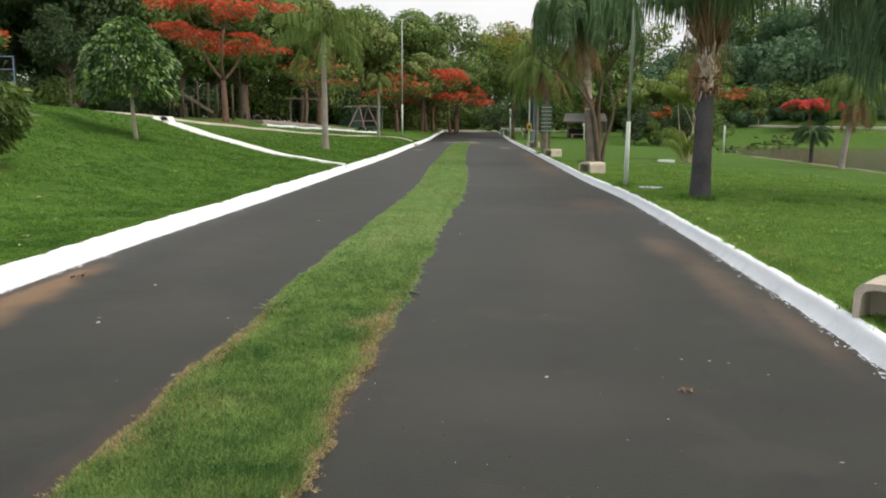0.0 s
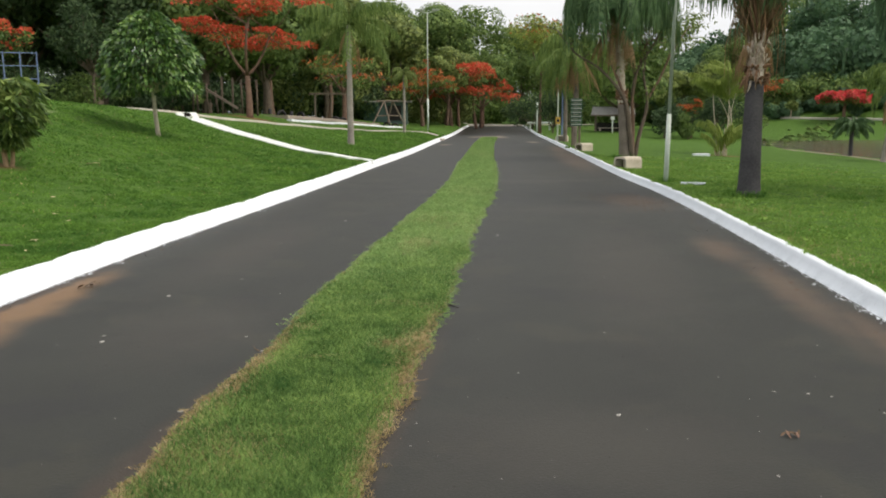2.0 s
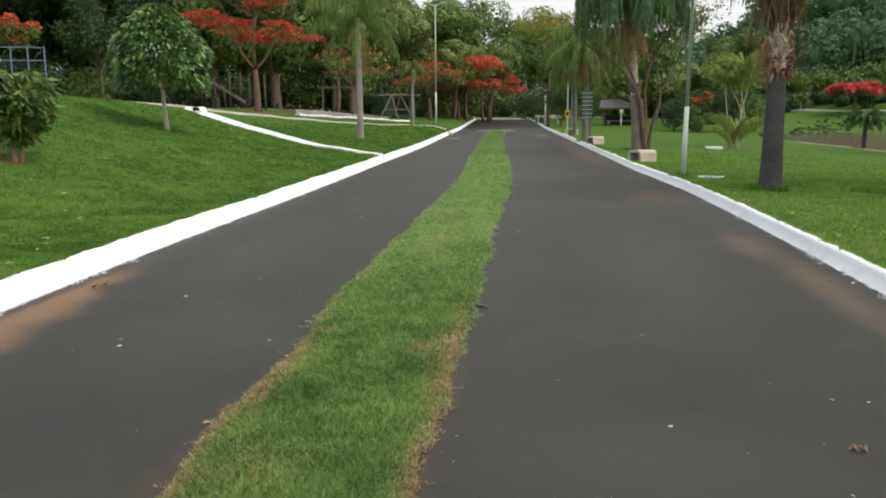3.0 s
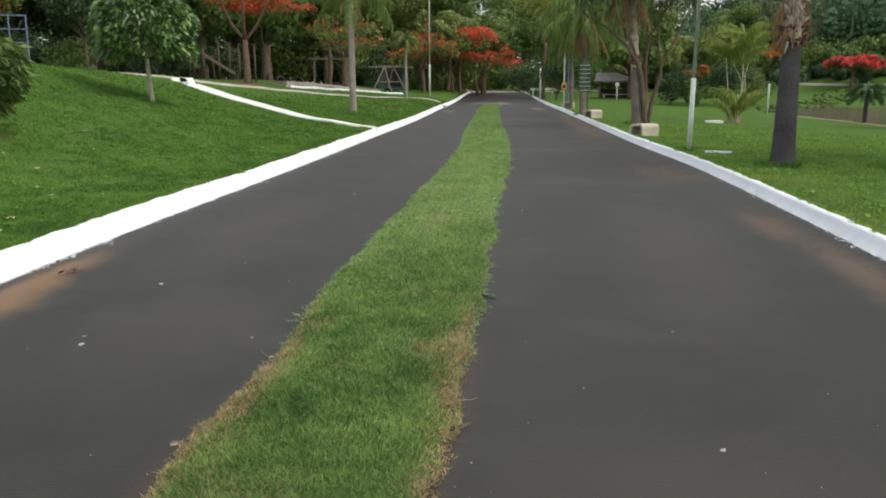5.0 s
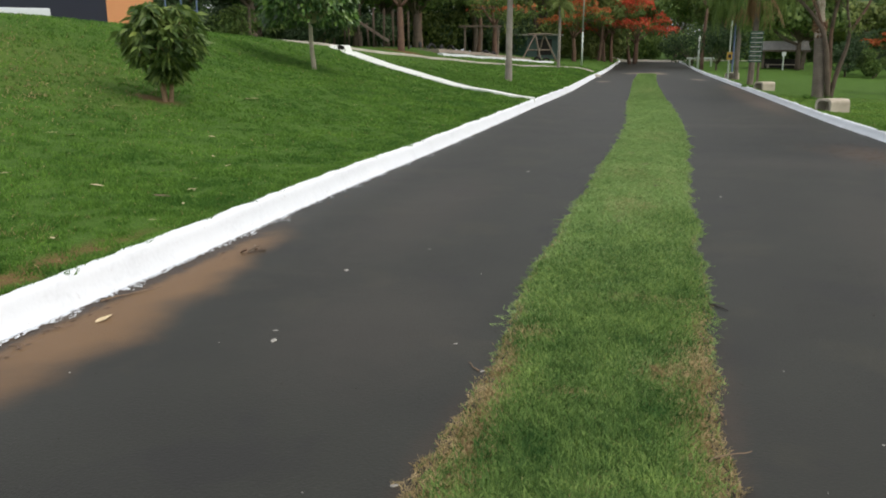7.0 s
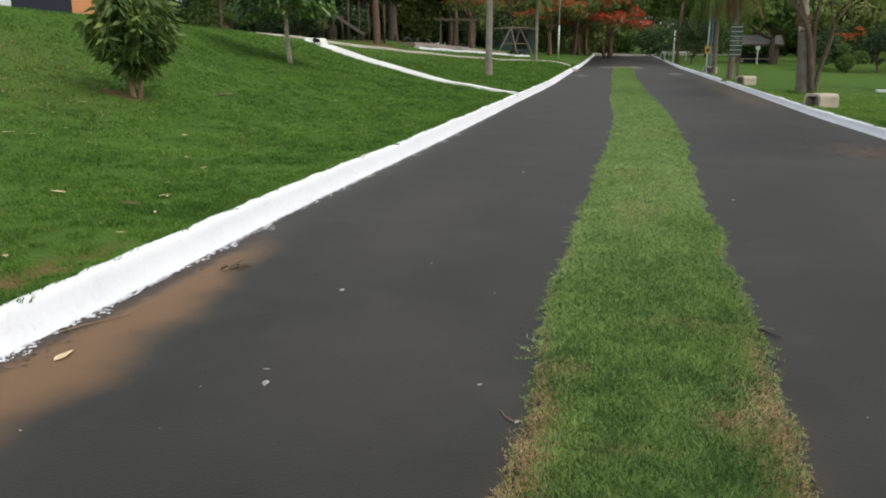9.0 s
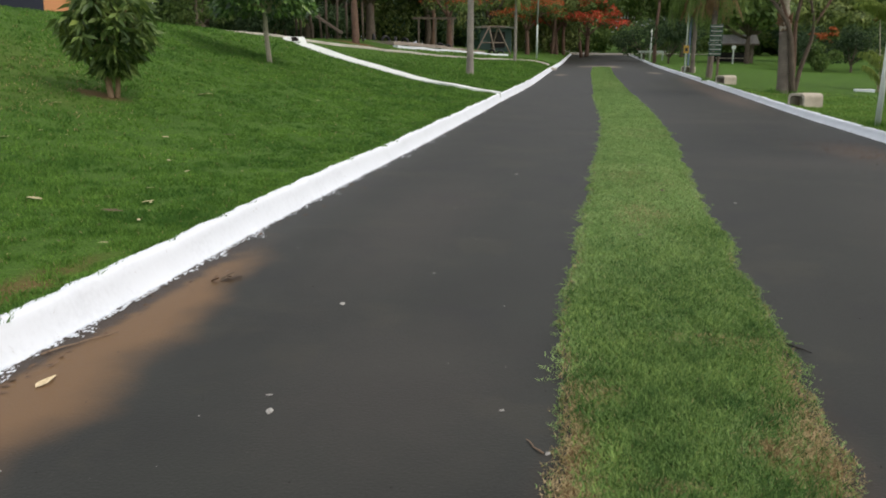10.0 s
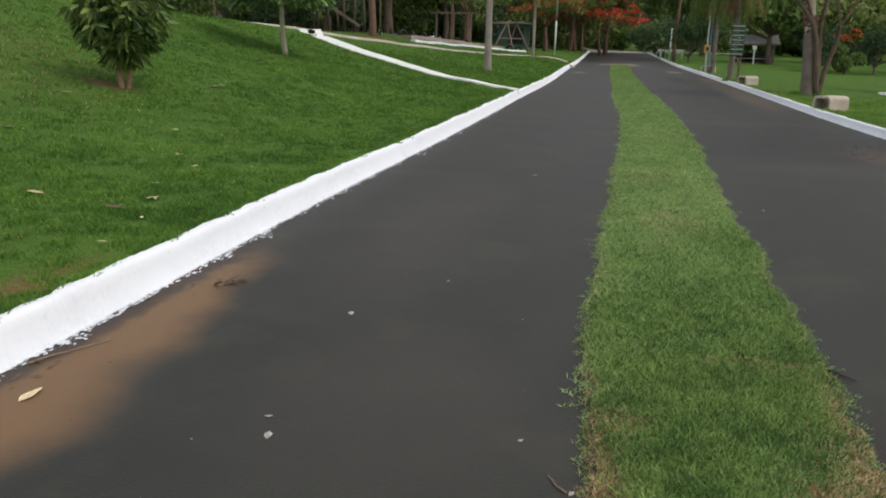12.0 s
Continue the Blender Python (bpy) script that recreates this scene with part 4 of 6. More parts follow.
tagged(big_mesh("grass_runners", blades(rng, nx[fresh], ny[fresh], 0 * nx[fresh] + 0.003, 0.011, 0.0025 + 0.0005 * ny[fresh], 2.6), blade_pale), "pale green grass runners creeping onto the asphalt", "grass", kind="stuff")


def tufts(spots, name, label):
    """Longer grass left standing round trunks and posts."""
    parts_ = []
    for cx, cy, r, n, h in spots:
        a, q = rng.uniform(0, 2 * np.pi, n), r * (0.75 + 0.6 * rng.random(n))
        x, y = cx + q * np.cos(a), cy + q * np.sin(a)
        parts_.append(blades(rng, x, y, land(x, y) - 0.01, h, 0.022, 0.9))
    tagged(big_mesh(name, np.concatenate(parts_), blade_lawn), label, "grass", kind="stuff")


tufts([(5.45, 15.2, 0.28, 420, 0.13), (4.93, 18.35, 0.12, 120, 0.12), (6.62, 29.5, 0.35, 300, 0.16), (-3.1, 30.9, 0.25, 260, 0.14), (-7.6, 23.1, 0.2, 160, 0.1), (6.3, 37.6, 0.35, 260, 0.14), (7.08, 14.78, 0.2, 330, 0.09), (6.95, 14.9, 0.1, 160, 0.08), (7.4, 14.1, 0.12, 160, 0.08), (9.3, 15.7, 0.3, 300, 0.08), (-3.4, 30.7, 0.3, 120, 0.1)],
      "grass_tufts", "tufts of longer grass round trunks and posts")


def lawn_blades(n, side, y0, y1, reach, name, label, mat=None):
    y = y0 + (y1 - y0) * rng.random(n) ** 1.6
    u = 0.17 + reach * rng.random(n) ** 1.6
    x = road_left(y) - u if side < 0 else road_right(y) + u
    fade = np.clip(np.abs(y1 - y) / 9, 0, 1) * np.clip((reach - u) / 4, 0, 1) * (np.clip((y - 3.6) / 2.2, 0, 1) if y0 < 4 else 1) > rng.random(n)
    x, y = x[fade], y[fade]
    bare = (np.hypot((x + 7.3) / 0.36, (y - 14.38) / 0.24) < 0.8 + 0.5 * rng.random(len(x))) | (np.hypot((x - 12.35) / 1.0, (y - 35.9) / 0.7) < 1)
    bare |= (x + 4.1 > -0.1 - 0.12 * rng.random(len(x))) & (x < 0) & (y < 7.2 + 0.4 * rng.random(len(x))) & (rng.random(len(x)) < 0.7)
    x, y = x[~bare], y[~bare]
    d = np.hypot(x, y)
    straw = np.zeros(len(x))
    for cx, cy, rx, ry_ in ((-9.4, 14.6, 1.5, 1.8), (-8.3, 12.6, 1.4, 1.2), (-7.9, 10.6, 0.9, 0.7), (-5.0, 7.4, 0.5, 0.5), (3.9, 9.0, 0.3, 1.5), (4.6, 13.0, 0.5, 1.0)):
        straw += 0.13 * np.exp(-((x - cx) / rx) ** 2 - ((y - cy) / ry_) ** 2)
    tuft_ = np.array([noise.noise((px * 5.5, py * 4.0, 3)) + 0.6 * noise.noise((px * 1.3, py * 1.1, 8)) for px, py in zip(x, y)])
    straw = rng.random(len(x)) < np.where(tuft_ > 0.1, 1.7, 0.35) * straw + 0.012
    thin = rng.random(len(x)) < np.clip(0.85 + 1.2 * tuft_, 0.5, 1)  # tufts and thinner hollows
    x, y, d, straw, tuft_ = x[thin], y[thin], d[thin], straw[thin], tuft_[thin]
    tris = blades(rng, x, y, land(x, y) - 0.012, (0.030 + 0.0006 * d) * np.clip(1 + 0.8 * tuft_, 0.5, 1.5), 0.0035 + 0.0012 * d, 1.2)
    tagged(big_mesh(name, tris[~straw], mat or blade_lawn), label, "grass", kind="stuff")
    tagged(big_mesh("straw_" + name, tris[straw], blade_dry), "dry straw-coloured grass in worn patches of the lawn", "grass", kind="stuff")


lawn_blades(620000, -1, 4.6, 32, 11, "bank_grass", "short green grass on the bank")
lawn_blades(380000, -1, 3.6, 13, 4.5, "bank_grass", "short green grass on the bank")
lawn_blades(330000, 1, 4.6, 32, 9.5, "lawn_grass", "short green grass on the lawn beside the road", blade_lake)
lawn_blades(80000, -1, 29, 60, 8, "second_lawn_grass", "short green grass on the lawn before the playground")
lawn_blades(240000, -1, 4.6, -16, 11, "bank_grass", "short green grass on the bank")
lawn_blades(170000, 1, 4.6, -16, 9.5, "lawn_grass", "short green grass on the lawn beside the road", blade_lake)

# grass that hangs over the back of the kerbs
for side, edge, mat in ((-1, road_left, blade_lawn), (1, road_right, blade_lake)):
    y = 3.2 + 34 * rng.random(22000) ** 1.5
    thick_ = np.array([noise.noise((q * 1.7, side, 3)) + 0.5 * noise.noise((q * 6, side, 5)) for q in y])
    y = y[thick_ + 0.25 > 0.5 * rng.random(len(y))]
    reach = np.array([max(0.0, noise.noise((q * 3.7, side, 8)) + 0.6 * noise.noise((q * 11, side, 9))) for q in y])
    x = edge(y) + side * (0.165 - (0.03 + 0.09 * reach) * rng.random(len(y)))
    tagged(big_mesh("kerb_grass", blades(rng, x, y, 0 * x + (0.175 if side < 0 else 0.125), 0.035 + 0 * x, 0.006 + 0.001 * y, 1.4), mat), "grass hanging over the back of the kerb", "grass", kind="stuff")

# low broad-leaved weeds in the lawn beside the kerb
weed_rng = np.random.default_rng(71)
weeds = Geo()
for i in range(90):
    y = 7.5 + 10 * weed_rng.random()
    x = float(road_right(y)) + 0.35 + abs(weed_rng.normal()) * 0.75
    if noise.noise((x * 1.4, y * 0.9, 2)) < -0.05:
        continue
    n = 12
    a = weed_rng.uniform(0, 2 * np.pi, n)
    at = np.stack([x + 0.05 * weed_rng.normal(size=n), y + 0.05 * weed_rng.normal(size=n), float(land(x, y)) + 0.02 + 0.03 * weed_rng.random(n)], 1)
    weeds.leaves(leaf_quads(weed_rng, at, np.stack([np.cos(a), np.sin(a), 0.3 + 0 * a], 1), 0.05, 0.1, 0.6, 0.3))
tagged(weeds.obj("weeds", blade_lake), "low broad-leaved weeds in the lawn beside the kerb", "weeds", kind="stuff")


# ---- trees on the bank side ----
def on_land(x, y):
    return (x, y, float(land(x, y)))


def mango_bush(place, seed):
    """A young mango: three bare stems and a broad cone of long hanging leaves in whorls."""
    rng = np.random.default_rng(seed)
    t = thing("mango_bush", place, "young mango tree with long hanging leaves on a grassy bank", "tree")
    wood, crown = Geo(), Geo()
    stems = []
    for i in range(3):
        a = i * 2.1 + 0.4
        e = np.array((0.09 * np.cos(a), 0.09 * np.sin(a), 0.62))
        limb(wood, rng, (0.035 * np.cos(a), 0.035 * np.sin(a), -0.1), e, 0.04, 0.03, 0.04, 7, 6)
        limb(wood, rng, e, (0.25 * np.cos(a), 0.25 * np.sin(a), 1.25), 0.03, 0.015, 0.08, 6, 5)
        stems.append(e)
    for i in range(235):
        z = 0.40 + 1.06 * rng.random()
        w = 0.57 * math.sqrt(max(0.02, 1 - ((z - 0.88) / 0.72) ** 2)) * (1 + 0.4 * noise.noise((i * 0.37, z * 3, 1))) * (0.32 + 0.68 * min(1, (z - 0.4) / 0.42))
        w *= rng.uniform(0.45, 1.05) * (1 if z < 1.2 else 1 - 0.15 * (z - 1.2))
        a = rng.uniform(0, 2 * np.pi)
        c = np.array((w * np.cos(a), w * np.sin(a), z))
        if i % 3 == 0:
            limb(wood, rng, stems[i % 9 // 3], c, 0.014, 0.005, 0.15, 4, 4)
        n = 16
        a = rng.uniform(0, 2 * np.pi, n)
        out = np.stack([np.cos(a), np.sin(a), rng.uniform(-0.5, 0.4, n)], 1) + 0.5 * np.array((c[0], c[1], 0))
        crown.leaves(leaf_quads(rng, c + 0.03 * out, out, 0.19, 0.62, 0.30, 0.5))
    wood.obj("trunk", bark_tan, t, smooth=True)
    crown.obj("crown", leaf_mango, t)
    return t


mango_bush(on_land(-7.15, 14.45), 21)


def dome_tree(place, seed):
    """A clipped umbrella-shaped tree: slim trunk and a bell-shaped crown of glossy leaves that hang in rows."""
    rng = np.random.default_rng(seed)
    t = thing("umbrella_tree", place, "small umbrella-shaped tree with a dense glossy green crown", "tree")
    wood, crown = Geo(), Geo()
    limb(wood, rng, (0.1, 0, -0.1), (0.02, 0, 1.35), 0.065, 0.055, 0.03, 8, 7)
    for i in range(16):
        a = i * 2.4
        limb(wood, rng, (0.05, 0, 1.15 + 0.012 * i), (np.cos(a) * 1.0, np.sin(a) * 1.0, 1.75 + 0.6 * rng.random()), 0.04, 0.012, 0.1, 5, 6)
    n = 8600
    v = rng.random(n) ** 0.8
    a = rng.uniform(0, 2 * np.pi, n)
    h = 1.12 + 2.15 * v
    prof = 1.25 * np.clip(1 - (np.clip(h - 1.45, 0, 9) / 1.86) ** 1.9, 0, 1) ** 0.68 * np.where(h < 1.45, 0.86 + 0.42 * (h - 1.12), 1)
    lump = np.array([1 + 0.22 * noise.noise((3 * math.cos(q), 3 * math.sin(q), 2.2 * z)) for q, z in zip(a, h)])
    prof = prof * lump * (1 - 0.28 * rng.random(n) ** 2)
    at = np.stack([prof * np.cos(a), prof * np.sin(a), h], 1)
    out = np.stack([np.cos(a), np.sin(a), 0 * a + 0.25 * v], 1)
    crown.leaves(leaf_quads(rng, at, out, 0.14, 0.8, 0.5, 0.6))
    b = rng.uniform(0, 2 * np.pi, 900)  # the thinner underside
    r = 1.03 * np.sqrt(rng.random(900))
    at = np.stack([r * np.cos(b), r * np.sin(b), 1.45 + 0.5 * rng.random(900)], 1)
    crown.leaves(leaf_quads(rng, at, np.stack([np.cos(b), np.sin(b), 0 * b], 1), 0.16, 0.9, 0.5, 0.5))
    wood.obj("trunk", bark_pale, t, smooth=True)
    crown.obj("crown", leaf_bright, t)
    return t


dome_tree(on_land(-7.6, 23.1), 5)
flame_tree(on_land(-8.9, 40.6), 6.7, 3.0, "flame tree in red flower with a forked reddish trunk", 31, trunk_h=1.95, r=0.135, layers=16, n=340, size=0.14, bare=1.0, tuft=(0.2, 0.4), thick=0.28)
palm(on_land(-3.1, 30.9), 4.3, 0.12, 0.085, "slender grey queen palm on the lawn with drooping fronds", 41, fronds=17, length=2.0, sag=0.55, leaflet=0.65, dead=2, leaf=leaf_palm_light)
palm(on_land(-1.8, 50.0), 3.4, 0.085, 0.075, "slim young palm beside the playground path", 43, fronds=13, length=1.0, sag=0.9, leaflet=0.36, leaf=leaf_olive)

# the trees behind the bank and the playground
BACK = "trees behind the lawn"
for x, y, h, r, mat, seed, th in ((-17.5, 44, 11, 5.0, leaf_dark, 51, 2.6), (-23, 40, 11, 5.0, leaf_dark, 52, 2.4), (-13.5, 50, 8.5, 4.5, leaf_mid, 53, 2.8),
                                  (-29, 36, 11, 5.0, leaf_mid, 62, 2.0), (-22.0, 45, 11, 4.0, leaf_olive, 64, 2.0), (-19.5, 50, 11, 5.0, leaf_dark, 66, 2.0), (-10.5, 53, 9, 4.0, leaf_mid, 65, 2.4)):
    broad_tree("broadleaf_tree", on_land(x, y), h, r, "large green tree standing in shade behind the lawn", mat, bark, seed, trunk_h=th, r=0.26, clumps=30, n=900, size=0.30, group=BACK)
for x, y, h, r, mat, seed, th in ((-9, 70, 11, 4.5, leaf_olive, 54, 3), (-4.5, 78, 10, 4.2, leaf_olive, 55, 3), (-15, 64, 12, 5, leaf_mid, 56, 3),
                                  (-6.5, 90, 13, 5.5, leaf_mid, 57, 3), (0, 98, 14.5, 5.4, leaf_mid, 58, 3), (6.0, 118, 16.5, 6.5, leaf_mid, 59, 3), (-1.5, 115, 17, 6.5, leaf_mid, 60, 3),
                                  (13, 125, 15.5, 6.5, leaf_mid, 61, 3), (-18, 85, 15, 7, leaf_mid, 63, 3)):
    broad_tree("broadleaf_tree", on_land(x, y), h, r, "tall green tree at the end of the park road", mat, bark, seed, trunk_h=th, r=0.24, clumps=28, n=620, size=0.40, group=BACK)
for x, y, h, r, seed, bare, mat in ((-6.2, 58, 4.8, 2.6, 71, 0.07, blossom_orange), (-1.0, 73, 4.6, 2.8, 72, 0.2, blossom_orange), (1.7, 81, 6.3, 4.7, 73, 0.8, blossom), (5.2, 92, 5.2, 3.6, 74, 0.5, blossom),
                                    (-20.3, 38, 4.4, 2.3, 75, 0.14, blossom), (1.2, 88, 6.5, 3.4, 76, 0.8, blossom)):
    flame_tree(on_land(x, y), h, r, "flame tree with red flowers beside the park road", seed, trunk_h=1.9, r=0.16, layers=12, n=420, size=0.22, red=mat, bare=bare, group="flame trees", thick=0.42)
for x, y, h, r, seed in ((2.6, 86, 8, 3.0, 91), (4.6, 90, 8, 3.0, 92), (1.2, 80, 7, 2.6, 93), (5.8, 98, 9, 3.2, 94), (-8.0, 64, 8, 2.6, 95), (-11.5, 60, 8, 2.8, 96)):
    broad_tree("broadleaf_tree", on_land(x, y), h, r, "slim brown-stemmed tree beside the playground", leaf_olive if seed % 2 else leaf_mid, bark_red, seed, trunk_h=3.4, r=0.15, clumps=16, n=420, size=0.3, group=BACK)
for x, y, h, r, seed in ((-19.0, 37.5, 2.2, 1.6, 81), (-16, 39.5, 2.0, 1.8, 82), (-13.2, 41, 1.7, 1.4, 83), (-22.0, 36, 2.6, 1.8, 84), (-11.4, 46, 1.8, 1.3, 85), (-14.5, 47.5, 2.6, 1.8, 86), (4.2, 110, 2.6, 2.4, 87), (0.5, 96, 2.0, 1.8, 88)):
    broad_tree("shrub", on_land(x, y), h, r, "loose green shrub under the trees", leaf_dark if seed % 2 else leaf_mid, bark, seed, trunk_h=0.3, r=0.06, clumps=9, n=300, size=0.17, group="shrubs")

broad_tree("broadleaf_tree", on_land(-15.5, 38.8), 5.5, 1.9, "slim forked tree at the edge of dark trees", leaf_dark, bark, 97, trunk_h=2.1, r=0.07, clumps=12, n=300, size=0.2, group=BACK)

# ---- trees on the lake side ----
palm(on_land(5.52, 15.2), 2.95, 0.195, 0.125, "queen palm with a dark lower trunk and a pale torn neck", 101, lean=(0.05, 0.1), fronds=13, length=2.7, sag=0.75, leaflet=0.8, dead=2, dark_to=0.68, trunk_mat=palm_dark, dead_len=0.3, rises=(86, 80, 74, 66, 56), stalks=12, wide=0.034, strands=210, crown_up=0.2)
palm(on_land(6.62, 29.5), 4.8, 0.17, 0.135, "thick grey queen palm with long drooping fronds", 102, lean=(-0.4, 0), fronds=42, length=3.0, sag=1.75, leaflet=1.05, dead=9, dark_to=0.40, trunk_mat=palm_brown, dead_len=0.5, rises=(86, 78, 68, 56, 44), stalks=14, wide=0.045, strands=90)
palm(on_land(6.65, 40.0), 4.3, 0.125, 0.115, "queen palm behind a sign with a tan skirt of dead fronds", 103, lean=(0.1, 0), fronds=26, length=2.5, sag=1.2, leaflet=0.7, dead=22, dark_to=0.82, leaf=leaf_palm_light, spathes=9, wide=0.036, trunk_mat=palm_brown, dead_len=0.72)
palm(on_land(7.5, 48.0), 4.3, 0.11, 0.10, "roadside palm with tan dead fronds under its crown", 104, fronds=28, length=2.6, sag=1.2, leaflet=0.7, dead=12, leaf=leaf_palm_light, spathes=4, wide=0.036, trunk_mat=palm_brown)
palm(on_land(19.3, 35.8), 3.5, 0.13, 0.115, "leaning palm by the lake with dry hanging fronds", 105, lean=(0.6, 0.2), fronds=18, length=1.9, sag=1.3, leaflet=0.7, dead=24, dead_len=0.9, leaf=leaf_palm_light, wide=0.034)
palm(on_land(10.35, 15.6), 5.15, 0.2, 0.16, "queen palm on the lawn with long hanging fronds", 106, fronds=38, length=3.7, sag=1.6, leaflet=1.3, dead=3, trunk_mat=palm_dark, wide=0.05, leaf=leaf_palm_blue)
palm(on_land(21.0, 42.0), 1.5, 0.105, 0.10, "small palm with a dark stubby trunk near the lake", 107, fronds=26, length=1.05, sag=0.7, leaflet=0.36, low=0, trunk_mat=palm_dark)


def cane_palm(place, seed):
    """A clump of cane palms: low arching fronds at the foot and thin bare stems that carry a few fronds high up."""
    rng = np.random.default_rng(seed)
    t = thing("cane_palm", place, "clump of thin-stemmed cane palms with feathery yellow-green fronds", "palm tree")

    def put(at, k, turn, rise, length):
        ob = new("frond", frond_mesh(length, rise, 70, 0.40, 900 + k % 2))
        ob.parent = t
        ob.matrix_basis = Matrix.Translation(at) @ pose(0, 0, 0, rng.uniform(-10, 10), rng.uniform(-10, 10), turn)
        ob.material_slots[0].link = "OBJECT"
        ob.material_slots[0].material = leaf_cane

    for i in range(17):
        a = i * 2.4
        put((0.22 * math.cos(a), 0.22 * math.sin(a), 0.1 + 0.7 * rng.random()), i, math.degrees(a) + rng.uniform(-20, 20), 65 if i % 2 else 80, 1.15)
    for i in range(13):
        a, h = i * 2.2 + rng.random(), (0.6 + 0.6 * rng.random() if i % 3 else rng.uniform(2.3, 3.4))
        e = np.array((np.cos(a) * 0.24 * h, np.sin(a) * 0.24 * h, h))
        s = Geo()
        limb(s, rng, (np.cos(a) * 0.2, np.sin(a) * 0.2, -0.1), e, 0.022, 0.013, 0.12, 6, 8)
        s.obj("stem", bark_pale, t, smooth=True)
        for k in range(7 if h > 2 else 0):
            put(e.tolist(), k, k * 72 + rng.uniform(0, 60), 65, 1.4)
    return t


cane_palm(on_land(12.35, 36.0), 6)


def arching_tree(place, seed):
    """A many-stemmed tree that leans against a palm: bare arching limbs with forked twigs and thin foliage at their ends."""
    rng = np.random.default_rng(seed)
    t = thing("arching_tree", place, "many-stemmed brown tree with arching limbs beside a palm", "tree")
    crown = Geo()
    stems = (((0.10, 0.1, -0.1), (0.22, 0.1, 0.75), (0.46, 0.1, 1.6), (0.50, 0.1, 2.1), (0.34, 0.2, 2.9), (0.5, 0.3, 4.0)),
             ((0.0, 0.05, -0.1), (0.02, 0.1, 0.95), (-0.06, 0.1, 2.1), (0.1, 0.15, 3.05), (0.45, 0.2, 4.1)),
             ((-0.1, -0.5, -0.1), (-0.34, -0.62, 1.6), (-0.5, -0.62, 2.1), (-0.85, -0.6, 2.6), (-1.4, -0.5, 3.15), (-2.2, -0.4, 3.6), (-2.8, -0.3, 4.4)),
             ((-0.45, -0.62, 2.0), (-0.66, -0.6, 2.6), (-0.9, -0.5, 3.1), (-1.05, -0.4, 3.7), (-1.3, -0.2, 4.6)),
             ((-0.06, 0.1, 2.2), (0.0, 0.0, 2.9), (0.3, -0.1, 3.5), (0.9, 0.0, 4.4)),
             ((0.5, 0.1, 2.1), (0.9, 0.2, 2.7), (1.3, 0.3, 3.6), (1.9, 0.4, 4.5)))
    for k, stem in enumerate(stems):
        pts = np.array(stem)
        q = np.linspace(0, len(pts) - 1, 4 * len(pts))
        way = np.stack([np.interp(q, np.arange(len(pts)), pts[:, i]) for i in range(3)], 1)
        way[1:-1] = (way[:-2] + 2 * way[1:-1] + way[2:]) / 4
        r0 = 0.085 if k < 3 else 0.05
        wood = Geo().tube(way, np.linspace(r0, 0.022, len(way)), 8)
        for _ in range(7):  # forked twigs towards the end of the limb
            a = way[rng.integers(len(way) // 2, len(way))]
            e = a + np.array((rng.normal() * 0.45, rng.normal() * 0.45, rng.uniform(0.2, 0.9)))
            limb(wood, rng, a, e, 0.018, 0.006, 0.2, 5, 5)
            crown.leaves(clump(rng, e, (0.42, 0.42, 0.25), 60, 0.11, 0.2))
        wood.obj("limb", bark_red if k % 2 else bark, t, smooth=True)
    crown.obj("crown", leaf_olive, t, "thin olive leaves")
    return t


arching_tree(on_land(7.0, 29.9), 111)
flame_tree(on_land(8.9, 70.0), 10.6, 2.7, "tall thin tree with yellowish leaves and few orange flowers", 115, trunk_h=4.6, r=0.12, layers=26, n=700, size=0.2, red=blossom_orange, bare=0.02, leaf=leaf_cane, thick=0.8, tuft=(0.28, 0.45))
for x, y, h, r, mat, seed, th in ((22.0, 72, 3.4, 2.4, leaf_dark, 121, 0.5), (18.6, 67, 2.6, 1.8, leaf_dark, 122, 0.4), (23, 68, 3.3, 2.2, leaf_dark, 123, 0.6), (10.0, 70, 3.2, 2.4, leaf_dark, 124, 0.5),
                                  (20.2, 66, 1.9, 1.3, leaf_mid, 125, 0.3), (27, 72, 3.0, 2.2, leaf_mid, 126, 0.5), (9.5, 80, 3.5, 2.6, leaf_dark, 127, 0.5)):
    broad_tree("shrub", on_land(x, y), h, r, "dense dark shrub beyond the lawn", mat, bark, seed, trunk_h=th, r=0.08, clumps=10, n=340, size=0.2, group="shrubs")
for x, y, h, r, mat, seed in ((18, 78, 9, 4.2, leaf_mid, 131), (26, 84, 7.0, 3.8, leaf_olive, 132), (40, 112, 9, 4.5, leaf_mid, 133), (15, 92, 9, 4.5, leaf_mid, 134), (24, 100, 8.5, 5, leaf_mid, 135)):
    broad_tree("broadleaf_tree", on_land(x, y), h, r, "green park tree beyond the lawn", mat, bark, seed, r=0.2, clumps=24, n=560, size=0.38, group="trees beyond the lake")
for x, y, h, r, seed, bare, mat in ((38.7, 96.5, 4.0, 3.2, 141, 0.5, blossom_orange), (41.4, 83.8, 2.7, 2.9, 142, 2.2, blossom_pink), (21.6, 70, 3.35, 0.8, 144, 0.12, blossom_orange)):
    flame_tree(on_land(x, y), h, r, "flame tree in red flower beyond the lake", seed, trunk_h=1.6, r=0.15, layers=12, n=420, size=0.24, red=mat, bare=bare, group="flame trees", thick=0.5)

for x, y, h in ((37.0, 95.0, 1.9), (38.0, 92.8, 1.7), (38.8, 90.2, 1.9), (44.4, 79.4, 1.8)):
    broad_tree("clipped_tree", on_land(x, y), h, 0.95, "small round-clipped tree with a pale trunk across the lake", leaf_olive, bark_pale, int(x), trunk_h=1.1, r=0.07, clumps=8, n=220, size=0.2, group="clipped trees")

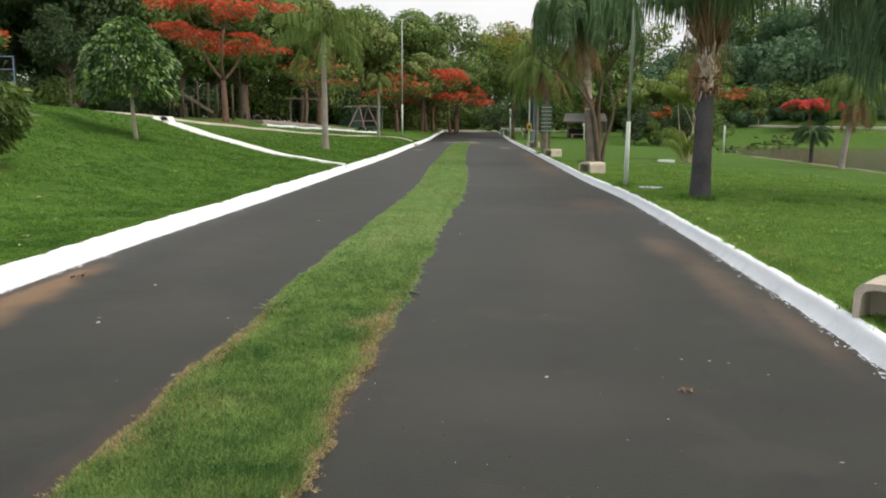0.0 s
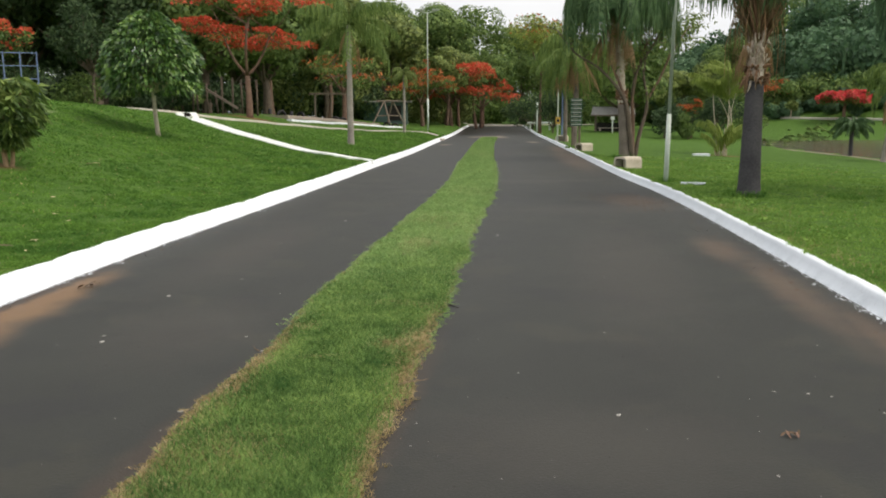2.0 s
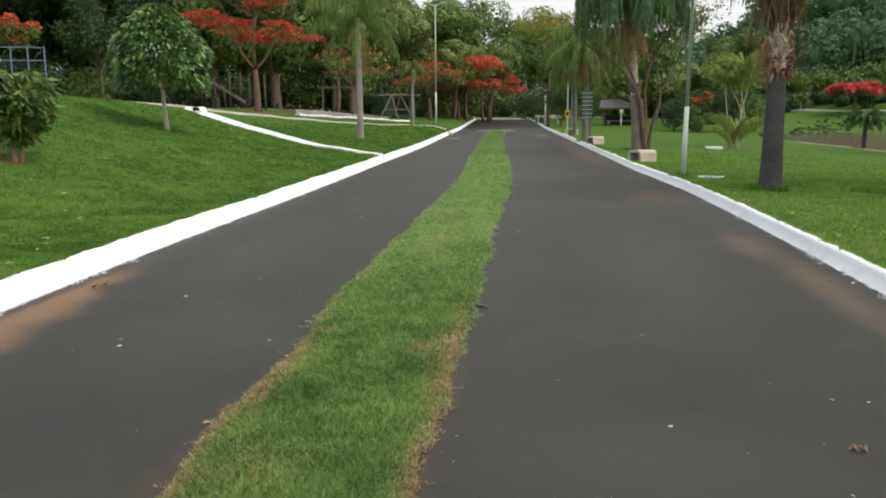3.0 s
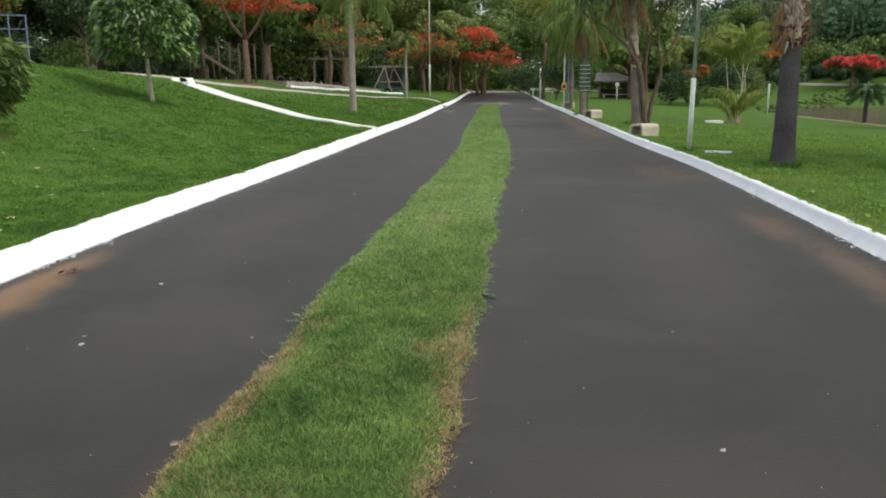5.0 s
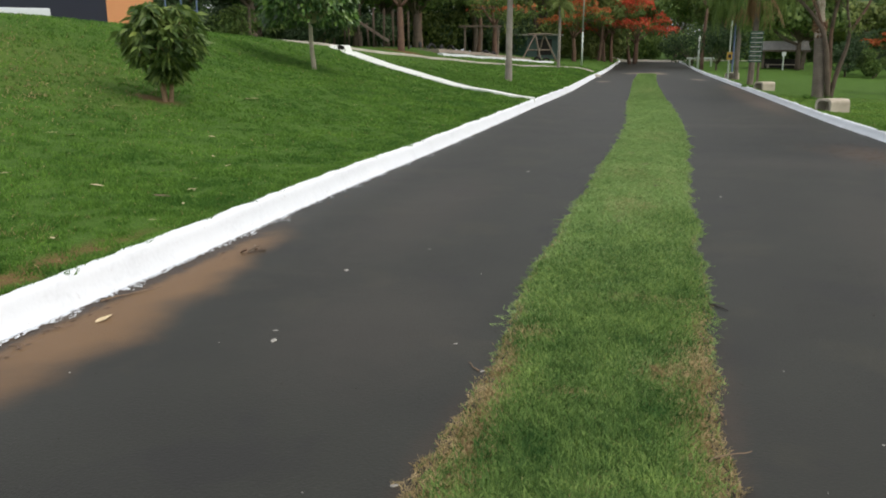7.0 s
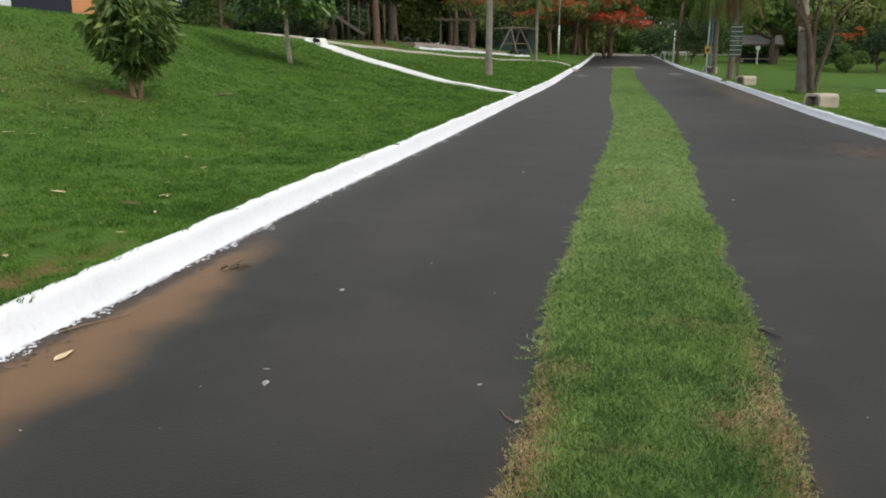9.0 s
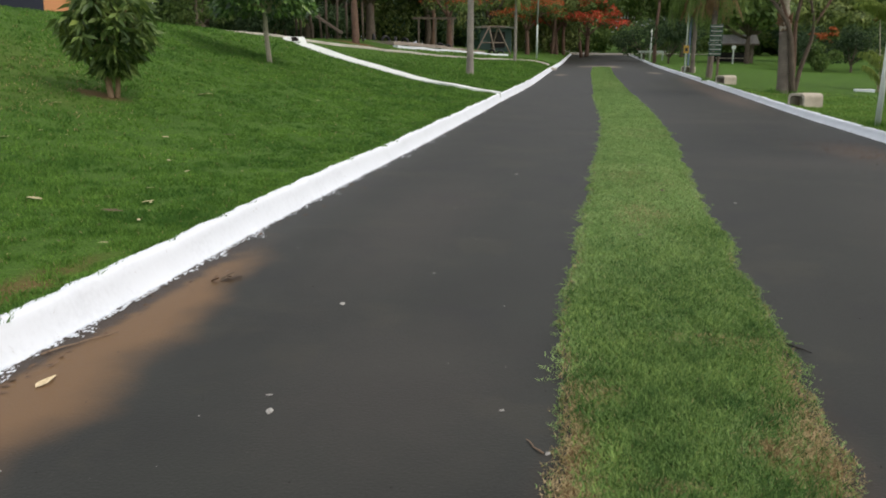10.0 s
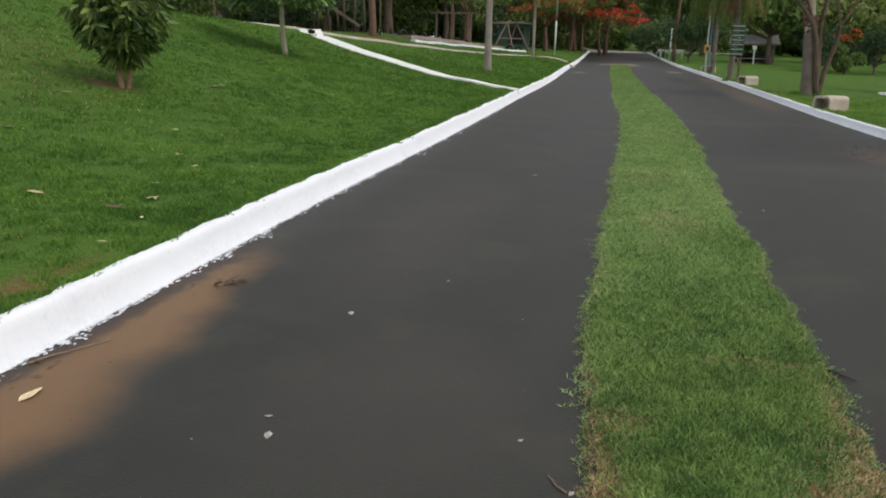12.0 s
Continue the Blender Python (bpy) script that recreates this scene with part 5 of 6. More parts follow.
# the wooded hill across the lake and the far woods, each crown with its own clumps
def woodland(name, label, spots, leaf, seed, size=0.5, n=230, tall=(1.3, 1.9)):
    rng = np.random.default_rng(seed)
    g = Geo()
    for x, y, r in spots(rng):
        z = float(land(x, y))
        h = r * rng.uniform(*tall)
        for k in range(9):
            d = spread(rng, 1)[0]
            if k < 3:
                d[2] = -abs(d[2])
            c = np.array((x, y, z + h * 0.62)) + d * np.array((r * 0.6, r * 0.6, h * 0.45))
            g.leaves(skin(rng, c, (r * 0.5, r * 0.5, r * 0.42), n, size))
        g.tube([(x, y, z - 0.3), (x + 0.2, y, z + h * 0.5), (x, y, z + h * 0.8)], [0.25, 0.2, 0.08], 6)
    return tagged(g.obj(name, leaf), label, "woods", kind="stuff")


woodland("hill_woods", "dense dark green woods on the hill across the lake",
         lambda q: [(w * math.sin(a), w * math.cos(a), q.uniform(3.8, 5.6) * min(1, 0.58 + (a - 0.26) * 1.6)) for a, w in [(radians(q.uniform(14, 46)), 104 + 60 * q.random()) for i in range(104)]], leaf_hill_haze, 77, 0.6, 200, (1.5, 2.1))
woodland("hill_edge", "bushes and low trees at the foot of the hill",
         lambda q: [(w * math.sin(a), w * math.cos(a), q.uniform(1.4, 2.3)) for a, w in [(radians(14 + i * 0.8), 101 + 7 * q.random()) for i in range(40)]], leaf_mid, 76, 0.4, 150)
woodland("lake_reeds", "dark reeds and low shrubs along the far shore of the lake",
         lambda q: [(25.0 + 12.5 * a + q.normal() * 1.2, 62 + 17 * a + q.normal() * 1.0, q.uniform(0.1, 0.22)) for a in [q.random() * 1.3 - 0.1 for i in range(120)]], leaf_mid, 83, 0.12, 50, (0.8, 1.1))
woodland("slope_bushes", "low grey-green bushes on the slope beyond the lake",
         lambda q: [(34 + 18 * a + q.normal() * 1.5, 99 - 17 * a + q.normal() * 1.5, q.uniform(0.7, 1.4)) for a in [q.random() for i in range(46)]], leaf_hill_haze, 84, 0.3, 90, (1.0, 1.5))
woodland("far_woods", "far green woods beyond the end of the road",
         lambda q: [(-75 + i * 4.4 + q.uniform(-2, 2), 132 + 25 * q.random(), q.uniform(4.5, 7)) for i in range(34)], leaf_mid, 78, 0.6, 260, (1.9, 2.4))
woodland("side_woods", "dark green woods behind the bank",
         lambda q: [(-26 - 26 * q.random(), 40 + 62 * q.random(), q.uniform(3.5, 5.5)) for i in range(24)], leaf_dark, 79)
woodland("thicket", "thicket under the trees behind the lawn, leaves darkened for shade",
         lambda q: [(-32 + i * 1.15 + q.uniform(-0.6, 0.6), 47.5 + i * 1.15 + 3 * q.random(), q.uniform(1.6, 2.6)) for i in range(24)], leaf_dark, 80, 0.26, 200)
woodland("bamboo_thicket", "yellowish green thicket behind the playground",
         lambda q: [(-13 + i * 0.75 + q.uniform(-0.5, 0.5), 66 + i * 1.1 + 3 * q.random(), q.uniform(1.8, 2.9)) for i in range(22)], leaf_olive, 81, 0.28, 200, (1.5, 2.4))
woodland("roadside_thicket", "green thicket at the end of the road",
         lambda q: [(3.5 + i * 2.0 + q.uniform(-0.6, 0.6), 111 + 6 * q.random() - max(0, i - 5) * 1.1, q.uniform(1.6, 3.0)) for i in range(22)], leaf_mid, 82, 0.34, 200)


# ---- posts, signs and park furniture ----
def lamp_post(place, h):
    t = thing("street_lamp", place, "tall pale street lamp with two lamp heads beside the path", "street lamp")
    Geo().tube([(0, 0, -0.1), (0, 0, 2.2)], [0.06, 0.058], 12).obj("pole_foot", paint_white, t, "white painted foot", smooth=True)
    Geo().tube([(0, 0, 2.2), (0, 0, h)], [0.05, 0.045], 10).obj("pole", paint_grey_green, t, smooth=True)
    for sgn in (-1, 1):
        arm = Geo().tube([(0, 0, h - 0.1), (0.35 * sgn, 0, h + 0.02), (0.75 * sgn, 0, h + 0.12)], 0.035, 6).obj("arm", paint_grey_green, t)
        Geo().box((0.6 * sgn - 0.28, -0.11, h + 0.1), (0.6 * sgn + 0.28, 0.11, h + 0.2), bevel=0.03).obj("lamp_head", paint_grey_green, t)
    return t


lamp_post(on_land(-0.45, 60.0), 8.2)
post = thing("pole", on_land(4.93, 18.35), "tall slim pole with a white-painted foot on the lawn", "pole")
Geo().tube([(0, 0, -0.1), (0.02, 0, 1.45)], [0.052, 0.048], 14).obj("pole_foot", paint_white, post, "white painted lower tube", smooth=True)
Geo().tube([(0.02, 0, 1.45), (0.1, 0, 7.0)], [0.038, 0.034], 12).obj("shaft", paint_grey_green, post, smooth=True)
wp = thing("pole", on_land(20.3, 52.2), "short white post near the lake", "post")
Geo().tube([(0, 0, -0.1), (0, 0, 1.8), (0, 0, 1.86)], [0.06, 0.06, 0.03], 10).obj("shaft", paint_white, wp, smooth=True)


def u_block(place, turn, label, size=1.0):
    """A hollow precast concrete block, open at the end, as used for park seats."""
    t = thing("concrete_block", place, label, "concrete seat", "hollow concrete blocks", turn)
    outer, inner = [], []
    for i in range(13):
        a = math.pi * i / 12
        cx, cz = math.cos(a), math.sin(a)
        outer.append((0.27 * math.copysign(abs(cx) ** 0.45, cx), 0.12 + 0.22 * abs(cz) ** 0.45))
        inner.append((0.21 * math.copysign(abs(cx) ** 0.45, cx), 0.10 + 0.18 * abs(cz) ** 0.45))
    outer = [(0.27, -0.06)] + outer + [(-0.27, -0.06)]
    inner = [(0.21, -0.06)] + inner + [(-0.21, -0.06)]
    n = len(outer)
    loops = [[(x * size, y * size, z * size) for x, z in o] for o, y in ((inner, 0.0), (inner, -0.30), (outer, -0.30), (outer, 0.30))]
    verts = [v for lp in loops for v in lp]
    faces = [(k * n + i, k * n + i + 1, (k + 1) * n + i + 1, (k + 1) * n + i) for k in range(3) for i in range(n - 1)]
    faces.append(tuple(range(n)))
    faces.append(tuple(range(3 * n, 4 * n)))
    Geo().add(verts, faces).obj("block", concrete, t)
    return t


u_block(on_land(5.25, 23.2), -62, "hollow pale concrete block beside the kerb", 0.94)
u_block(on_land(3.53, 5.62), -45, "hollow pale concrete block on the lawn edge", 0.82)
u_block(on_land(6.2, 35.0), -62, "hollow pale concrete block at the foot of a sign", 0.92)
u_block(on_land(7.38, 48.4), -35, "hollow pale concrete block beside the road")

sign = thing("park_sign", on_land(6.4, 38.2), "green park sign of stacked name boards on two dark posts", "sign")
sign.matrix_basis = sign.matrix_basis @ Matrix.Scale(1.09, 4)
for sx in (-0.14, 0.16):
    Geo().tube([(sx, 0, -0.1), (sx, 0, 2.05)], 0.045, 8).obj("post", bark, sign)
for i in range(7):
    b = Geo().box((-0.24, -0.075, 0.9 + i * 0.165), (0.24, -0.05, 1.035 + i * 0.165), bevel=0.006).obj("board", paint_green, sign)
    Geo().box((-0.21, -0.082, 0.95 + i * 0.165), (0.21, -0.077, 0.985 + i * 0.165)).obj("lettering_bar", litter_white, b, "pale unreadable lettering")
ys_ = thing("road_sign", on_land(6.8, 46.3), "small yellow warning sign on a thin post", "sign")
Geo().tube([(0, 0, -0.1), (0, 0, 2.9)], 0.04, 8).obj("post", paint_grey_green, ys_)
b = Geo().box((-0.13, -0.07, 1.0), (0.13, -0.045, 1.37), bevel=0.008).obj("board", paint_yellow, ys_)
Geo().box((-0.07, -0.076, 1.09), (0.07, -0.072, 1.26)).obj("symbol", paint_black, b, "dark symbol")
bp = thing("pole", on_land(7.5, 49.2), "thin blue pole beside the road", "pole")
Geo().tube([(0, 0, -0.1), (0, 0, 3.0)], 0.05, 8).obj("shaft", paint_blue, bp)
sp = thing("small_sign", on_land(16.2, 75.5), "small white sign on a post before a shelter", "sign")
Geo().tube([(0, 0, -0.1), (0, 0, 1.4)], 0.06, 8).obj("post", paint_white, sp)
Geo().box((-0.17, -0.06, 1.2), (0.17, -0.03, 1.5), bevel=0.006).obj("board", paint_white, sp)

sh = thing("shelter", (17.2, 80, float(land(17.2, 80))), "open park shelter with a low grey tiled roof", "shelter", turn=-10)
sh.matrix_basis = sh.matrix_basis @ Matrix.Diagonal((0.74, 0.8, 0.92, 1.0))
for sx in (-2.2, 2.2):
    for syy in (-1.2, 1.2):
        Geo().box((sx - 0.1, syy - 0.1, -0.2), (sx + 0.1, syy + 0.1, 1.75), bevel=0.01).obj("post", wood_grey, sh)
Geo().add([(-2.8, -1.9, 1.72), (2.8, -1.9, 1.72), (2.8, 1.9, 1.72), (-2.8, 1.9, 1.72), (-2.6, 0, 2.5), (2.6, 0, 2.5), (-2.8, -1.9, 1.62), (2.8, -1.9, 1.62), (2.8, 1.9, 1.62), (-2.8, 1.9, 1.62)],
          [(0, 1, 5, 4), (2, 3, 4, 5), (1, 2, 5), (3, 0, 4), (6, 7, 1, 0), (7, 8, 2, 1), (8, 9, 3, 2), (9, 6, 0, 3), (9, 8, 7, 6)]).obj("roof", roof_grey, sh, "grey tiled roof")
for k in range(12):  # raised ribs on both slopes of the roof
    for sgn in (-1, 1):
        Geo().tube([(-2.64 + 0.48 * k, sgn * 1.88, 1.75), (-2.45 + 0.445 * k, sgn * 0.03, 2.52)], 0.03, 5).obj("roof_rib", roof_grey, sh)
Geo().tube([(-2.62, 0, 2.51), (2.62, 0, 2.51)], 0.06, 6).obj("ridge", roof_grey, sh)
Geo().box((-2.8, -1.93, 1.58), (2.8, -1.89, 1.74)).obj("fascia", wood_grey, sh)
Geo().box((-1.9, -0.3, 0.32), (1.9, 0.1, 0.4), bevel=0.01).obj("bench", concrete, sh, "pale concrete bench")
for sx in (-1.6, 1.6):
    Geo().box((sx - 0.12, -0.22, -0.1), (sx + 0.12, 0.02, 0.32)).obj("bench_foot", concrete, sh)
Geo().box((-2.1, 1.0, -0.1), (2.1, 1.1, 0.9)).obj("back_wall", dark_inside, sh)

slab = Geo().box((-0.33, -0.14, -0.04), (0.33, 0.14, 0.085), bevel=0.012).obj("slab_seat", whitewash)
slab.matrix_basis = pose(*on_land(10.9, 34.3), 0, 0, -6)
tagged(slab, "low white concrete slab on the lawn", "slab")
piece = Geo().box((-0.26, -0.04, -0.02), (0.26, 0.04, 0.025), bevel=0.01).obj("kerb_piece", whitewash)
piece.matrix_basis = pose(5.35, 17.8, float(land(5.35, 17.8)) + 0.02, 0, 0, -25)
tagged(piece, "loose white kerb piece lying in the grass", "kerb piece")

lp = thing("pole", on_land(9.15, 74.0), "slim white post beside the far road", "post")
Geo().tube([(0, 0, -0.1), (0, 0, 2.6)], 0.07, 10).obj("shaft", paint_white, lp, smooth=True)
rail = thing("white_rail", on_land(10.2, 80), "low white rail at the bend of the road", "rail", turn=25)
for sx in (-1.1, 1.1):
    Geo().tube([(sx, 0, -0.1), (sx, 0, 0.75)], 0.07, 8).obj("post", paint_white, rail)
Geo().box((-1.4, -0.06, 0.62), (1.4, 0.06, 0.8), bevel=0.02).obj("beam", paint_white, rail)

# ---- playground ----
swing = thing("swing_frame", on_land(-3.6, 66), "grey wooden swing frame with splayed legs", "swing")
for sx in (-0.55, 0.55):
    for dx in (-0.75, 0.75):
        Geo().tube([(sx * 0.6, 0, 1.9), (sx + dx, (0.7 if sx > 0 else -0.7), -0.1)], 0.06, 7).obj("leg", wood_grey, swing)
Geo().tube([(-0.9, 0, 1.9), (0.9, 0, 1.9)], 0.06, 7).obj("crossbeam", wood_grey, swing)
Geo().tube([(-0.8, -0.2, 0.75), (0.8, 0.2, 0.75)], 0.045, 7).obj("rail", wood_grey, swing)
bars = thing("climbing_bars", on_land(-7.0, 57.2), "wooden bar frame of the playground", "climbing frame")
for sx in (-1.1, 0.0, 1.1):
    Geo().tube([(sx, 0, -0.1), (sx, 0, 1.75)], 0.06, 7).obj("post", wood_grey, bars)
Geo().box((-1.5, -0.09, 1.72), (1.3, 0.09, 1.84), bevel=0.01).obj("beam", wood_grey, bars)
hut = thing("hut", on_land(-4.3, 74), "dark green-grey hut behind the playground", "hut")
Geo().box((-1.9, 0, -0.2), (1.9, 3, 1.8)).obj("wall", wall_teal, hut)
Geo().box((-2.3, -0.5, 1.8), (2.3, 3.3, 1.92)).obj("roof", roof_grey, hut)
Geo().box((-1.6, -0.03, 0.0), (-0.7, -0.004, 1.6)).obj("door", paint_green, hut)
# flat dark panel on the solid wall, in place of a shaded opening
Geo().box((0.2, -0.03, 0.2), (1.4, -0.004, 1.5)).obj("opening_shade", dark_inside, hut, "dark panel standing in for the shaded open front")


def tyre(place, seed):
    t = thing("tyre", place, "old black tyre half sunk in the sand", "tyre", "playground tyres", seed * 47)
    v, f = [], []
    for i in range(16):
        a = math.pi * i / 15
        for j in range(8):
            b = 2 * math.pi * j / 8
            r = 0.26 + 0.075 * math.cos(b)
            v.append((r * math.cos(a), 0.09 * math.sin(b), r * math.sin(a)))
    for i in range(15):
        for j in range(8):
            f.append((i * 8 + j, i * 8 + (j + 1) % 8, (i + 1) * 8 + (j + 1) % 8, (i + 1) * 8 + j))
    Geo().add(v, f).obj("tread", rubber, t, smooth=True)
    return t


for i, (x, y) in enumerate(((-9.0, 49.5), (-8.6, 50.6), (-8.2, 51.6), (-6.6, 56), (-6.2, 57), (-9.5, 48.6), (-3.6, 63.6), (-3.0, 64.4))):
    tyre(on_land(x, y), i + 1)
log_rng = np.random.default_rng(9)
for i in range(11):  # upright poles of the wooden fort under the dark trees
    x, y = -13.2 + i * 0.42, 42.6 + 0.35 * (i % 3)
    p = thing("wooden_post", on_land(x, y), "upright weathered wooden post of a play fort", "post", "play fort posts")
    Geo().tube([(0, 0, -0.1), (log_rng.normal() * 0.05, 0, log_rng.uniform(1.1, 2.0))], 0.055, 7).obj("shaft", bark, p, smooth=True)
ramp = thing("wooden_ramp", on_land(-10.6, 42.2), "sloping wooden beam of a play fort", "beam")
Geo().box((-0.9, -0.06, -0.06), (0.9, 0.06, 0.06), pose(0, 0, 0.75, 0, 32, 0)).obj("beam", wood_grey, ramp)

# ---- the building behind the bank and the blue cage ----
house = thing("park_building", (-15.0, 26.2, float(land(-15.0, 26.2))), "flat-walled building painted dark navy and orange behind the bank", "building", turn=25)
Geo().box((-7.0, 0, -0.6), (0.0, 4, 1.28)).obj("wall", wall_navy, house, "dark navy wall")
Geo().box((0.0, -0.02, -0.6), (1.15, 4.0, 1.28)).obj("wall", wall_orange, house, "orange wall")
Geo().box((-7.1, -0.1, 1.28), (1.23, 4.1, 1.36)).obj("roof", roof_grey, house)
ledge = Geo().box((-1.3, -0.25, -0.1), (1.3, 0.25, 0.31), bevel=0.02).obj("low_wall", whitewash)
ledge.matrix_basis = pose(*on_land(-14.7, 20.6), 0, 0, 35)
tagged(ledge, "low white wall on top of the bank", "wall")
cage = thing("court_fence", on_land(-17.6, 33.5), "tall blue tubular court fence behind the bank", "fence", turn=18)
for k in range(9):
    sx = -2.9 + 0.6 * k
    Geo().tube([(sx, 0, -0.1), (sx, 0, 2.9 if k == 2 else 2.35)], 0.028, 8).obj("post", paint_blue, cage)
for h in (0.3, 0.8, 1.3, 1.8, 2.3):
    Geo().tube([(-2.9, 0, h), (1.9, 0, h)], 0.02, 8).obj("rail", paint_blue, cage)
for k in range(1, 6, 2):
    Geo().tube([(-2.9 + 0.8 * k, 0, 0.55), (-2.1 + 0.8 * k, 0, 1.15)], 0.02, 6).obj("brace", paint_blue, cage)

# ---- leaves, twigs and litter ----
lit = np.random.default_rng(5)


def fallen_leaf(x, y, z, size, turn, material, label, tilt=4):
    v = []
    for i in range(7):
        s = i / 6
        w = size * 0.21 * math.sin(math.pi * min(0.98, s + 0.02)) ** 0.8 * lit.uniform(0.65, 1.2)
        zc = 0.004 + size * 0.035 * math.sin(math.pi * s) * lit.uniform(0.3, 1.0)
        v += [(size * (s - 0.5), -w, zc + size * 0.025), (size * (s - 0.5), 0, zc), (size * (s - 0.5), w, zc + size * 0.03)]
    f = [(i * 3 + j, i * 3 + j + 1, i * 3 + j + 4, i * 3 + j + 3) for i in range(6) for j in range(2)]
    ob = Geo().add(v, f).obj("fallen_leaf", material, smooth=True)
    ob.matrix_basis = pose(x, y, z, lit.uniform(-tilt, tilt), lit.uniform(-tilt, tilt), turn)
    return tagged(ob, label, "leaf", "fallen leaves")


for x, y, s, a in ((1.60, 4.40, 0.055, 20), (1.572, 4.40, 0.05, 110), (1.63, 4.415, 0.045, 60), (1.59, 4.415, 0.05, 150), (1.612, 4.39, 0.04, 85), (1.55, 4.405, 0.035, 30)):
    fallen_leaf(x, y, 0.012, s, a, dead_leaf, "crumpled brown dead leaf on the asphalt", 38)
for x, y, s, a in ((-3.20, 7.99, 0.13, 40), (-3.15, 8.06, 0.10, 90), (-3.25, 7.93, 0.09, 150), (-3.18, 8.0, 0.1, 120)):
    fallen_leaf(x, y, 0.015, s, a, dead_leaf, "curled brown dead leaf on the asphalt", 28)
for x, y, s, a in ((0.14, 13.25, 0.13, 20), (0.09, 11.46, 0.11, 70), (0.02, 14.5, 0.1, 10), (-0.4, 9.4, 0.08, 40)):
    fallen_leaf(x, y, 0.045, s, a, dead_leaf, "dark dead leaf on the grass strip")
fallen_leaf(-3.428, 6.33, 0.0, 0.13, 80, pale_leaf, "pale dry leaf on the asphalt")
for x, y, s, a in ((-4.43, 8.95, 0.17, 5), (-4.34, 9.37, 0.11, 50), (-5.12, 9.07, 0.15, -10), (-6.53, 16.25, 0.3, 5), (-6.77, 10.9, 0.13, 40), (-7.29, 13.2, 0.15, 20), (-6.0, 9.0, 0.1, 30), (-6.6, 11.0, 0.13, 0), (-4.6, 10.8, 0.08, 60), (-7.6, 10.4, 0.12, 20), (-5.6, 12.6, 0.12, -20), (-5.1, 13.4, 0.16, 0), (-8.4, 12.2, 0.13, 40)):
    fallen_leaf(x, y, float(land(x, y)) + 0.02, s, a, dead_leaf if 0.155 < s < 0.2 else pale_leaf, "dry leaf lying on the lawn")
scatter = np.random.default_rng(66)
for i in range(90):  # small pale leaves and petals over the bank
    y = 5.5 + 13 * scatter.random()
    x = float(road_left(y)) - 0.4 - 6 * scatter.random()
    fallen_leaf(x, y, float(land(x, y)) + 0.022, scatter.uniform(0.035, 0.085), scatter.uniform(0, 180), pale_leaf if i % 3 else dead_leaf, "small pale dry leaf lying on the lawn")
for x, y, s in ((0.84, 4.70, 0.02), (-2.35, 6.141, 0.03), (-2.40, 6.30, 0.02), (-2.362, 7.588, 0.03), (-1.409, 4.8, 0.022), (-1.40, 6.25, 0.016), (-1.22, 5.9, 0.018), (0.72, 11.09, 0.03), (-1.39, 12.64, 0.03), (1.944, 5.0, 0.017), (1.774, 5.04, 0.015), (1.966, 3.41, 0.014), (1.35, 3.975, 0.013), (2.05, 4.95, 0.013), (2.2, 4.7, 0.012), (-1.9, 8.3, 0.015), (0.4, 5.4, 0.01), (1.1, 6.3, 0.012)):
    v = [(s * math.cos(k) * lit.uniform(0.5, 1.1), s * 0.6 * math.sin(k) * lit.uniform(0.5, 1.1), h) for h in (0.0, s * 0.12) for k in np.arange(0, 6.2, 1.05)]
    ob = Geo().add(v, [(i, (i + 1) % 6, 6 + (i + 1) % 6, 6 + i) for i in range(6)] + [tuple(range(6, 12))]).obj("litter_chip", litter_white)
    ob.matrix_basis = pose(x, y, 0.002, 0, 0, lit.uniform(0, 180))
    tagged(ob, "small pale chip lying on the asphalt", "litter", "chips on the road")


def twig(x, y, z, length, turn, r=0.008, label="thin dry twig on the asphalt", bend=0.06, mat=twig_bark):
    p = [(length * (s - 0.5), bend * length * math.sin(5 * s), r + 0.004 * abs(math.sin(7 * s))) for s in np.linspace(0, 1, 8)]
    ob = Geo().tube(p, np.linspace(r, r * 0.4, 8), 6).obj("twig", mat)
    ob.matrix_basis = pose(x, y, z, 0, 0, turn)
    return tagged(ob, label, "twig", "twigs")


twig(0.06, 7.11, 0.0, 0.15, -52, 0.007, "short straight dark twig on the asphalt", 0.02, dark_inside)
twig(-3.53, 6.81, 0.0, 0.41, 58.5, 0.005, bend=0.015)
twig(-0.22, 5.15, 0.03, 0.2, 35, 0.004)
twig(-1.27, 5.95, 0.0, 0.12, 125, 0.004)

